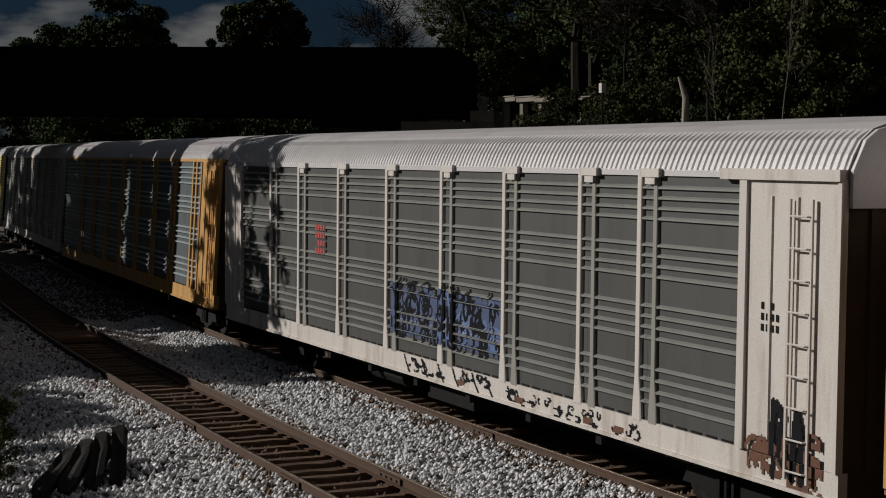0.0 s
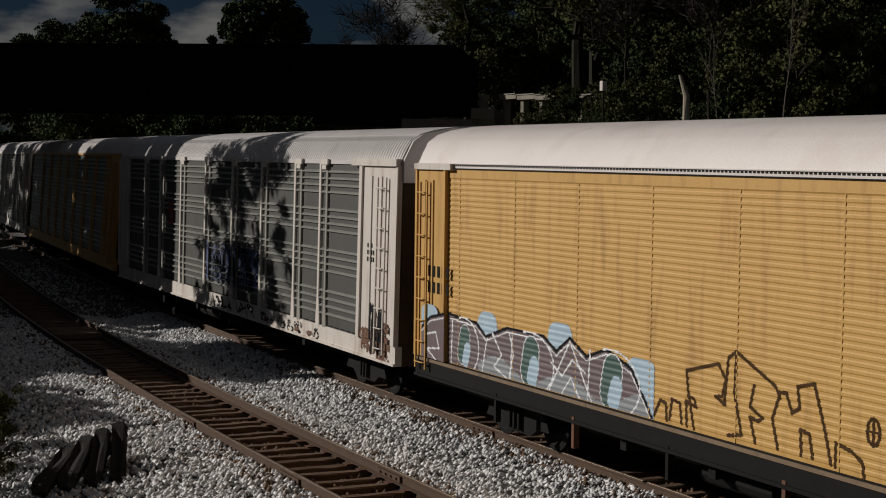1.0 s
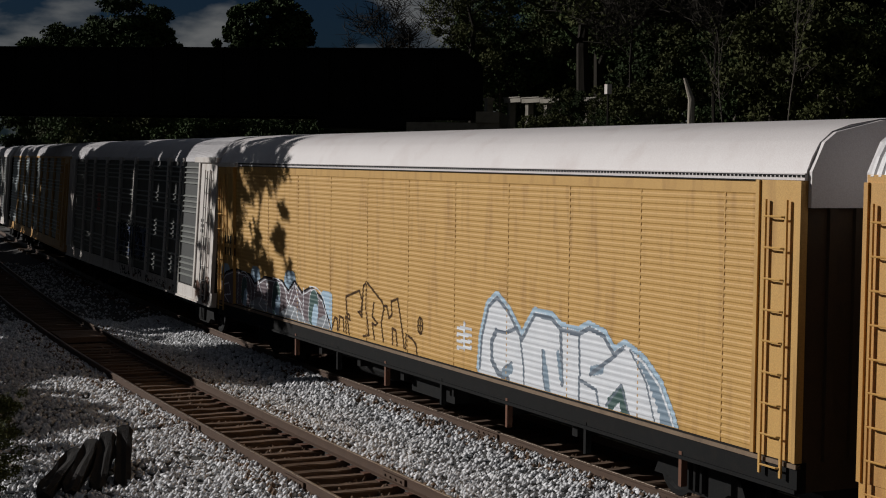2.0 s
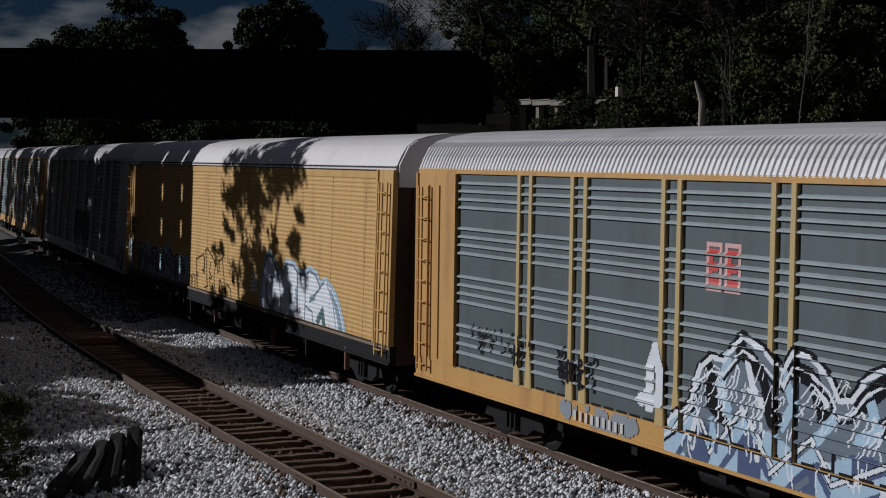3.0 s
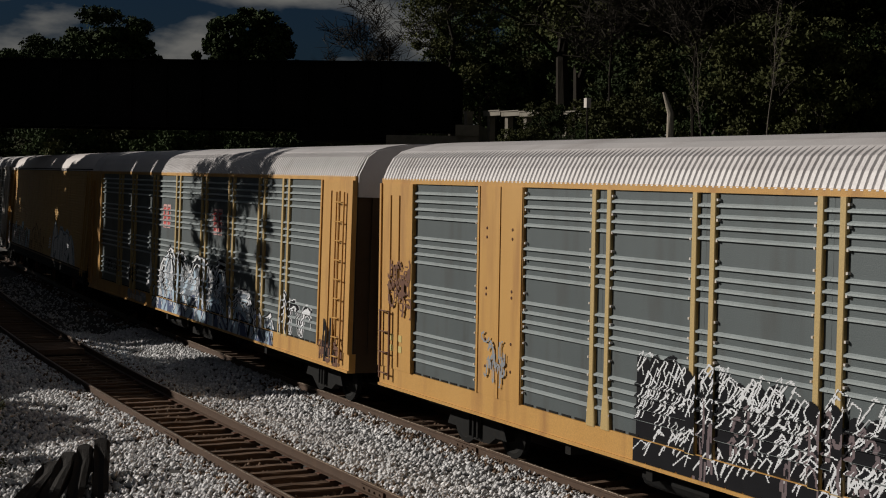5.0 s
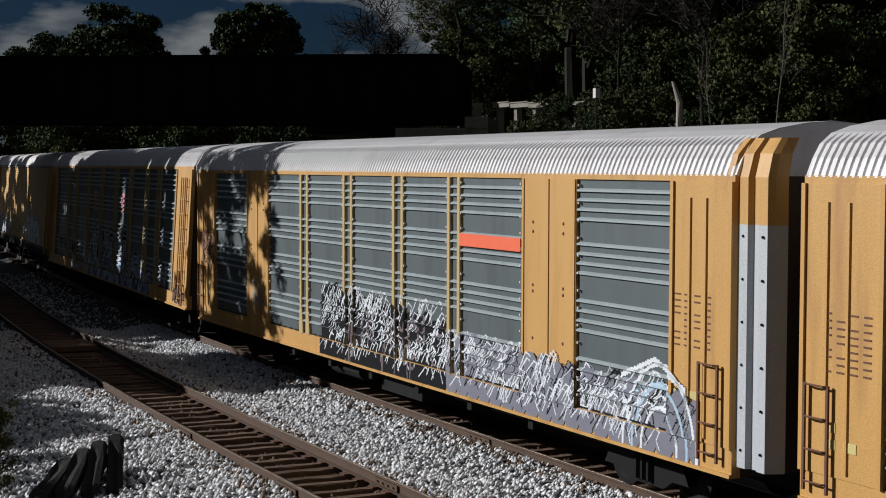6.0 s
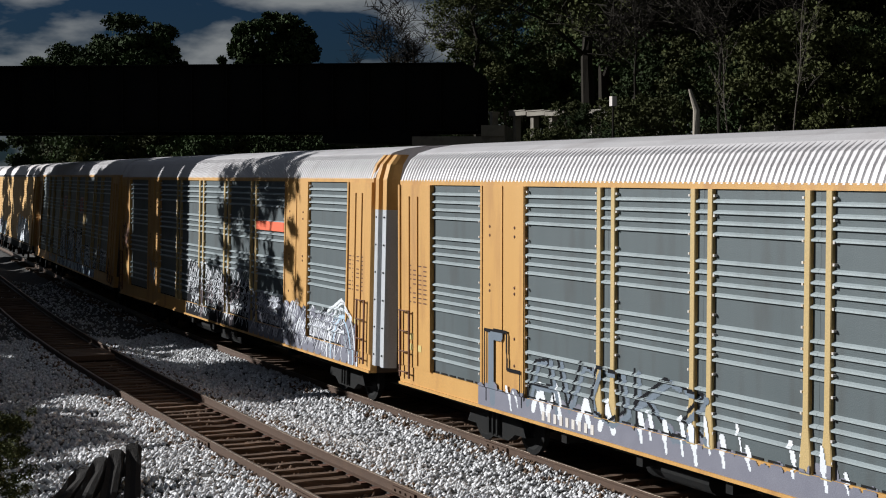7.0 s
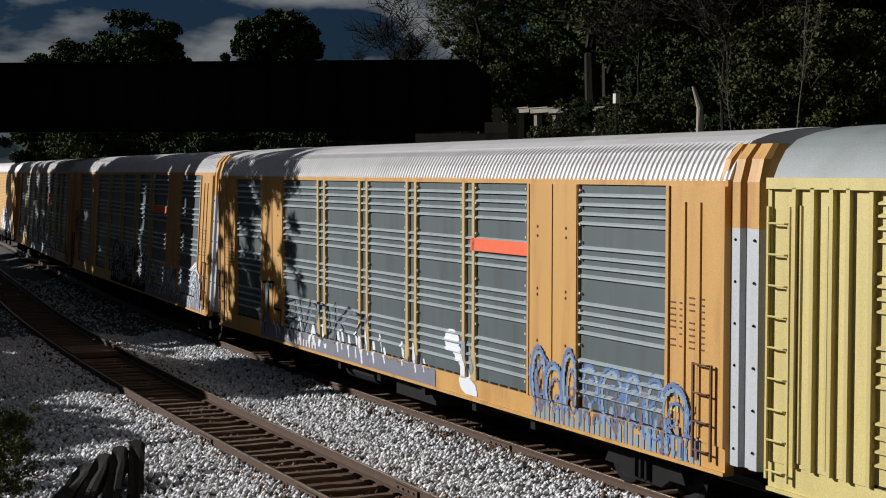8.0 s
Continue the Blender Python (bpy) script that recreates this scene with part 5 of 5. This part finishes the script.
# ---- trees ----
def tree_parts(seed, height, radius, crown_low, leaves, leaf_mat, bark, leaf=0.16, spread=1.0, stout=0.022):
    rng = random.Random(seed)
    nr = np.random.RandomState(seed)
    s = Shape()
    pts = [Vector((0, 0, -0.3))]
    for i in range(1, 7):
        pts.append(Vector((rng.uniform(-.25, .25) * i * 0.35, rng.uniform(-.25, .25) * i * 0.35, height * 0.86 * i / 6)))
    r0 = stout * height
    s.tube(pts, [r0 * (1.25 - 0.19 * i) for i in range(7)], 7)
    tips = []
    for k in range(16):
        u = rng.uniform(0.3, 0.98)
        i = min(5, int(u * 6))
        base = pts[i].lerp(pts[i + 1], u * 6 - i)
        w = rng.uniform(0, 6.28)
        out = radius * rng.uniform(0.55, 1.0) * (1.15 - 0.55 * u)
        tip = base + Vector((math.cos(w) * out, math.sin(w) * out, height * rng.uniform(0.06, 0.2)))
        midp = base.lerp(tip, 0.5) + Vector((rng.uniform(-.3, .3), rng.uniform(-.3, .3), rng.uniform(0, .5)))
        rr = r0 * 0.4 * (1.2 - u)
        s.tube([base, midp, tip], [rr, rr * 0.65, rr * 0.2], 5)
        tips += [midp, tip]
        for _ in range(3 if leaves else 9):
            b = base.lerp(tip, rng.uniform(0.3, 0.95))
            t2 = b + Vector((rng.uniform(-1, 1), rng.uniform(-1, 1), rng.uniform(0.2, 1.2))) * radius * 0.34
            m2 = b.lerp(t2, 0.5) + Vector((rng.uniform(-.2, .2), rng.uniform(-.2, .2), 0.1))
            s.tube([b, m2, t2], [rr * 0.45, rr * 0.3, rr * 0.1], 4)
            tips.append(t2)
            if not leaves:
                for _ in range(8):
                    b2 = b.lerp(t2, rng.uniform(0.2, 1))
                    s.tube([b2, b2 + Vector((rng.uniform(-1, 1), rng.uniform(-1, 1), rng.uniform(-0.1, 1))) * radius * 0.22], [0.022, 0.010], 3)
    trunk = s.mesh("trunk", bark)
    crown = None
    if leaves:
        centres = [t for t in tips if t.z > height * crown_low * 0.6]
        for _ in range(int(22 * spread)):
            a, w = rng.random() ** 0.5, rng.uniform(0, 6.28)
            zz = rng.uniform(crown_low, 0.97)
            env = math.sin(math.pi * min(0.97, max(0.08, (zz - crown_low * 0.8) / (1.04 - crown_low * 0.8)))) ** 0.6
            centres.append(Vector((math.cos(w) * a * radius * env, math.sin(w) * a * radius * env, zz * height)))
        idx = nr.randint(0, len(centres), leaves)
        cc = np.array([tuple(c) for c in centres])[idx]
        clump = nr.uniform(0.35, 1.0, len(centres))[idx][:, None] * radius * 0.26
        d = nr.normal(0, 1, (leaves, 3))
        d /= np.linalg.norm(d, axis=1)[:, None]
        pos = cc + d * clump * nr.uniform(0.3, 1.0, (leaves, 1)) * (1, 1, 0.7)
        u = nr.normal(0, 1, (leaves, 3))
        u /= np.linalg.norm(u, axis=1)[:, None]
        v = np.cross(u, nr.normal(0, 1, (leaves, 3)))
        v /= np.linalg.norm(v, axis=1)[:, None]
        sz = nr.uniform(0.6, 1.4, (leaves, 1)) * leaf
        verts = np.stack([pos - u * sz, pos + v * sz * 0.55, pos + u * sz, pos - v * sz * 0.55], 1).reshape(-1, 3)
        me = bpy.data.meshes.new("crown")
        me.from_pydata(verts.tolist(), [], (np.arange(leaves * 4).reshape(-1, 4)).tolist())
        me.materials.append(leaf_mat)
        crown = me
    return trunk, crown


def fan_tree(seed):
    """A thin bare stem that fans out into a few long upright branches."""
    rng = random.Random(seed)
    s = Shape()
    stem = [Vector((0.05 * math.sin(i * 1.3) - 0.06 * i, 0, 0.9 * i - 0.3)) for i in range(8)]
    s.tube(stem, [0.04 - 0.004 * i for i in range(8)], 6)
    for k in range(13):
        b = stem[rng.randint(2, 7)]
        w = rng.uniform(0, 6.28)
        out = Vector((math.cos(w), math.sin(w), 0)) * rng.uniform(0.5, 1.5)
        m = b + out * 0.45 + Vector((0, 0, rng.uniform(0.3, 0.8)))
        t = b + out + Vector((0, 0, rng.uniform(1.2, 2.6)))
        s.tube([b, m, t], [0.015, 0.010, 0.004], 5)
        for _ in range(4):
            q = m.lerp(t, rng.random())
            s.tube([q, q + Vector((rng.uniform(-0.5, 0.5), rng.uniform(-0.5, 0.5), rng.uniform(0.1, 0.6)))], [0.009, 0.004], 4)
    return s.mesh("trunk", BARK)


def plant(parts, x, y, label, group, scale=1.0, turn=0.0, z=None, category="tree"):
    t = thing("tree" if category == "tree" else "bush", pose(x, y, ground_z(x, y) if z is None else z, 0, 0, turn) @ Matrix.Scale(scale, 4))
    tagged(t, label, category, group)
    part("trunk", parts[0], t)
    if parts[1]:
        part("crown", parts[1], t)
    return t


def at_bearing(deg, dist):
    return dist * math.sin(radians(deg)), dist * math.cos(radians(deg))


def build_trees():
    leafy = [tree_parts(50 + i, 12.0, 4.2, 0.28, 24000, LEAF if i % 2 == 0 else LEAF_O, BARK_DK, 0.08) for i in range(4)]
    bare = [tree_parts(70 + i, 12.0, 4.0, 0.3, 0, LEAF, BARK_DK) for i in range(2)]
    dense = [tree_parts(60 + i, 12.0, 3.7 if i < 2 else 2.6, 0.25, 42000, LEAF, BARK_DK, 0.12, 3.4) for i in range(4)]
    pale = fan_tree(80), None
    bush = [tree_parts(90 + i, 3.6, 2.4, 0.05, 11000, LEAF if i else LEAF_O, BARK, 0.075, 1.6) for i in range(2)]
    rng = random.Random(9)
    # behind the bridge
    for deg, dist, sc, k in ((11.3, 100, 0.90, 1), (11.9, 99, 0.95, 0), (15.1, 101, 1.06, 3), (12.7, 101, 1.02, 1), (13.4, 99, 1.07, 0), (14.1, 102, 1.13, 1), (14.6, 100, 1.10, 2), (18.7, 104, 1.20, 2), (19.3, 103, 1.23, 3), (19.9, 105, 1.17, 2)):
        x, y = at_bearing(deg, dist)
        plant(dense[k], x, y, "dark leafy tree behind the bridge", "trees behind the bridge", sc, rng.uniform(0, 360), z=0.6)
    for deg, dist, sc, k in ((21.9, 112, 0.98, 0), (23.2, 106, 1.2, 1), (24.5, 104, 1.24, 0), (26.0, 108, 1.25, 1)):
        x, y = at_bearing(deg, dist)
        plant(bare[k], x, y, "bare branching tree behind the bridge", "bare trees", sc, rng.uniform(0, 360), z=1.0)
    for i in range(19):
        x, y = at_bearing(12.0 + i * 0.85, 88 + rng.uniform(-4, 6))
        plant(bush[i % 2], x, y, "dense dark bush seen under the bridge", "bushes behind the bridge", rng.uniform(1.0, 1.35), rng.uniform(0, 360), z=rng.uniform(2.6, 3.6), category="bush")
    # wooded bank beyond the train
    for i in range(30):
        deg = (30.6 + (i % 15) * 0.95 if i < 15 else 27.0 + (i % 15) * 1.2) + rng.uniform(-0.4, 0.4)
        dist = (62 if i < 15 else 78) + rng.uniform(-5, 5)
        x, y = at_bearing(deg, dist)
        sc = (0.72 if deg < 29 else 0.95 + 0.02 * (deg - 29)) * rng.uniform(0.9, 1.15)
        plant(leafy[rng.randint(0, 3)], x, y, "dark leafy tree on the wooded bank", "trees on the bank", sc, rng.uniform(0, 360))
    front = [tree_parts(75 + i, 11.0, 3.6, 0.3, 0, LEAF, BARK_DK, stout=0.006) for i in range(2)]
    for deg, dist, sc in ((32.6, 50, 0.7), (34.0, 53, 0.85), (35.6, 48, 0.75), (37.0, 50, 0.9)):
        x, y = at_bearing(deg, dist)
        plant(front[rng.randint(0, 1)], x, y, "bare thin-branched tree on the bank", "bare trees", sc, rng.uniform(0, 360))
    for deg, dist, sc in ((38.2, 42.5, 0.64), (35.9, 44.0, 0.5)):
        x, y = at_bearing(deg, dist)
        plant(pale, x, y, "pale bare sapling with fanned branches catching the sun", "pale saplings", sc, rng.uniform(0, 360))
    for i in range(34):
        x, y = at_bearing(29.2 + i * 0.42, 47 + rng.uniform(-3, 8))
        plant(bush[i % 2], x, y, "tangled dark bush on the bank", "bushes on the bank", rng.uniform(0.6, 0.95) * (0.52 if 29.2 + i * 0.42 < 33.2 else 1.0), rng.uniform(0, 360), category="bush")
    for i in range(12):
        x, y = at_bearing(27.4 + i * 0.5, 76 + rng.uniform(-3, 4))
        plant(bush[i % 2], x, y, "dense dark bush behind the approach wall", "bushes behind the wall", rng.uniform(1.0, 1.3), rng.uniform(0, 360), z=6.3, category="bush")
    # trees beside the near track that shade the ballast and the train
    low = tree_parts(101, 5.2, 2.3, 0.10, 12000, LEAF, BARK, 0.17, 1.8)
    tall = tree_parts(99, 11.6, 2.2, 0.14, 20000, LEAF, BARK, 0.19, 2.2)
    airy = tree_parts(103, 11.6, 2.3, 0.16, 6500, LEAF, BARK, 0.13, 2.4)
    for x, y, sc in ((2.0, 44.4, 1.0), (0.2, 48.6, 0.95)):
        plant(airy, x, y, "tall open-crowned tree beside the near track", "trackside trees", sc, rng.uniform(0, 360))
    for x, y, sc in ((2.6, 62.2, 1.0), (1.0, 63.6, 0.95), (2.8, 65.4, 1.02), (0.8, 68.6, 1.0), (3.0, 71.0, 0.97), (1.2, 74.6, 1.0), (3.2, 78.0, 1.0), (2.0, 82.5, 1.0), (3.6, 87.0, 0.95), (-1.6, 64.5, 1.15), (-1.2, 68.0, 1.2), (-2.0, 71.5, 1.1), (-1.4, 75.5, 1.2), (-1.0, 79.5, 1.2), (0.2, 85.0, 1.15), (0.4, 90.0, 1.15), (1.6, 93.5, 1.1), (3.2, 98.0, 1.1), (1.2, 101.5, 1.2), (3.8, 106.0, 1.15)):
        plant(tall, x, y, "tall narrow leafy tree beside the near track", "trackside trees", sc, rng.uniform(0, 360))
    for x, y, sc in ((1.6, 45.6, 1.0), (0.4, 48.0, 0.9), (0.8, 57.6, 1.0), (2.8, 58.4, 1.0), (2.6, 43.4, 1.0), (3.0, 45.2, 0.9), (1.0, 43.0, 1.0), (-0.4, 46.6, 1.1), (-0.6, 44.0, 1.05)):
        plant(low, x, y, "low spreading leafy tree beside the near track", "trackside trees", sc, rng.uniform(0, 360))
    for x, y, sc in ((2.0, 33.2, 0.46), (2.0, 35.0, 0.46), (2.1, 36.8, 0.46), (1.7, 38.2, 0.44), (1.0, 36.0, 0.5), (2.9, 33.9, 0.34), (2.6, 31.4, 0.34), (2.2, 50.0, 0.8), (1.6, 52.0, 0.8)):
        plant(low, x, y, "small spreading leafy tree beside the near track", "trackside trees", sc, rng.uniform(0, 360))
    raised = tree_parts(105, 6.4, 2.2, 0.5, 15000, LEAF, BARK, 0.19, 2.0)
    for x, y, sc in ((0.2, 47.0, 1.0), (-0.6, 45.6, 1.0)):
        plant(raised, x, y, "leafy tree with a clear stem beside the near track", "trackside trees", sc, rng.uniform(0, 360))
    for x, y, sc in ((4.0, 24.5, 0.30), (4.2, 26.6, 0.34), (3.9, 28.6, 0.3), (4.5, 33.4, 0.36), (4.4, 36.2, 0.34), (3.6, 31.0, 0.3)):
        plant(bush[0], x, y, "low dark bush at the edge of the ballast", "trackside bushes", sc, rng.uniform(0, 360), category="bush")


def build_clutter():
    s = Shape()
    # rotten timber with splintered ends
    rot = random.Random(5)
    sec = [(-0.12, 0.0), (0.12, 0.0), (0.125, 0.1), (0.12, 0.19), (0.05, 0.2), (-0.03, 0.185), (-0.12, 0.2), (-0.125, 0.1)]
    rows = [-0.72, -0.45, -0.1, 0.25, 0.55, 0.70]
    k = len(sec)
    s.add([(a + rot.uniform(-0.015, 0.015), y + (rot.uniform(-0.14, 0.10) if abs(y) > 0.6 else 0), b + rot.uniform(-0.02, 0.012)) for y in rows for a, b in sec],
          [(i * k + j, i * k + (j + 1) % k, (i + 1) * k + (j + 1) % k, (i + 1) * k + j) for i in range(len(rows) - 1) for j in range(k)] + [tuple(reversed(range(k))), tuple(range(5 * k, 6 * k))])
    me = s.mesh("old_tie", TIE_OLD)
    for x, y, z, rx, rz in ((5.15, 24.35, -0.18, 16, -34), (5.5, 24.45, -0.12, 21, -28), (5.85, 24.55, -0.08, 26, -20), (6.2, 24.65, -0.05, 30, -14), (5.95, 25.2, -0.12, 14, -60)):
        o = new("discarded_tie", me)
        o.matrix_basis = pose(x, y, z, rx, 4, rz)
        tagged(o, "dark discarded wooden railway tie on the ballast", "railway tie", "discarded ties")
    # timber boards between the rails, added in place of a sunlit strip
    cr = thing("sunlit_strip_boards", pose(NEAR_X + near_bend(43), 43, 0, 0, 0, -math.degrees(near_heading(43))))
    tagged(cr, "timber boards between the rails standing in for a sunlit strip", "track crossing")
    b = Shape().box(-0.62, 0.62, -0.16, 0.16, -0.17, -0.03).mesh("board", TIE)
    for i in range(5):
        part("board", b, cr, at=pose(0, -0.75 + 0.36 * i, 0))
    # pale broken trunk and a capped marker on the bank
    x, y = at_bearing(34.75, 42)
    x2, y2 = at_bearing(34.5, 42)
    s = Shape().tube([(x + 0.1, y, 3.2), (x, y, 6.0), (x, y, 6.6), (x2, y2, 7.16)], [0.14, 0.10, 0.085, 0.04], 8)
    tagged(new("broken_trunk", s.mesh("broken_trunk", BIRCH)), "pale broken tree trunk standing on the bank", "tree trunk")
    x, y = at_bearing(31.74, 42)
    mk = thing("marker_stake", pose(x, y, 0))
    tagged(mk, "thin dark stake with a white cap on the bank", "marker stake")
    part("stake", Shape().tube([(0, 0, 2.0), (0, 0, 6.72)], [0.035, 0.03], 6).mesh("stake", BARK_DK), mk)
    part("cap", Shape().box(-0.07, 0.07, -0.07, 0.07, 6.72, 6.98).mesh("cap", WHITE), mk, "white painted cap")
    # slim mast behind the train
    s = Shape()
    x, y = at_bearing(16.2, 92)
    s.tube([(x, y, -0.5), (x, y, 7.6)], [0.09, 0.06], 8)
    tagged(new("mast", s.mesh("mast", CONCRETE)), "slim pale mast standing behind the train", "mast")


build_ground()
near_track = build_track(NEAR_X, "near railway track with rusty rails on wooden ties")
train_track = build_track(TRAIN_X, "railway track under the passing train")
joint = Shape().box(-0.05, 0.05, -0.42, 0.42, -0.14, -0.045)
for k in range(4):
    joint.tube([(-0.075, -0.3 + 0.2 * k, -0.095), (0.075, -0.3 + 0.2 * k, -0.095)], [0.02, 0.02], 6)
joint = joint.mesh("joint_bar", RAIL)
for track, x0, y in ((near_track, NEAR_X - HALF_GAUGE, 27.9), (near_track, NEAR_X + HALF_GAUGE, 22.0), (near_track, NEAR_X - HALF_GAUGE, 22.4), (train_track, TRAIN_X - HALF_GAUGE, 25.0)):
    shift = near_bend(y) if track is near_track else bend(y)
    part("joint_bar", joint, track, "bolted rail joint bar", at=pose(x0 + shift, y, 0, 0, 0, -math.degrees(heading(y))))
build_bridge()
build_shadow_caster()
build_trees()
build_clutter()
build_train()
build_ties(near_track, NEAR_X)
build_ties(train_track, TRAIN_X)

# ---- the train rolls away along its track ----
TRAVEL = [(0.0, 0.0), (0.5, 6.39), (1.0, 12.65), (1.5, 18.85), (3.0, 37.95), (3.5, 44.45), (4.0, 50.95), (4.5, 57.35), (6.0, 76.25), (6.25, 79.6), (6.5, 82.5), (7.0, 88.75), (7.5, 94.9), (8.0, 100.9)]


def travelled(t):
    """Smooth distance along the track."""
    k = max(0, min(len(TRAVEL) - 2, sum(1 for a, _ in TRAVEL if a <= t) - 1))
    (t0, d0), (t1, d1) = TRAVEL[k], TRAVEL[k + 1]
    def slope(i):
        a, b = TRAVEL[max(0, i - 1)], TRAVEL[min(len(TRAVEL) - 1, i + 1)]
        return (b[1] - a[1]) / (b[0] - a[0])
    u, h = (t - t0) / (t1 - t0), t1 - t0
    return (d0 * (2 * u ** 3 - 3 * u ** 2 + 1) + h * slope(k) * (u ** 3 - 2 * u ** 2 + u) + d1 * (3 * u ** 2 - 2 * u ** 3) + h * slope(k + 1) * (u ** 3 - u ** 2))


def car_pose(mid, length, t):
    y, half = mid + travelled(t), length / 2 - 2.9
    xa, xb = TRAIN_X + bend(y - half), TRAIN_X + bend(y + half)
    return pose((xa + xb) / 2, y, 0, 0, cant(y), -math.degrees(math.atan2(xb - xa, 2 * half)))


def motions():
    for car, mid, length in TRAIN:
        walk(car, [(0.25 * i, car_pose(mid, length, 0.25 * i)) for i in range(33)])
        for w in car.children:
            if w.name.startswith("wheelset"):
                y = w.location.y
                walk(w, [(i / 30, pose(0, y, 0.45, -math.degrees(travelled(i / 30) / 0.45))) for i in range(241)])


motions()
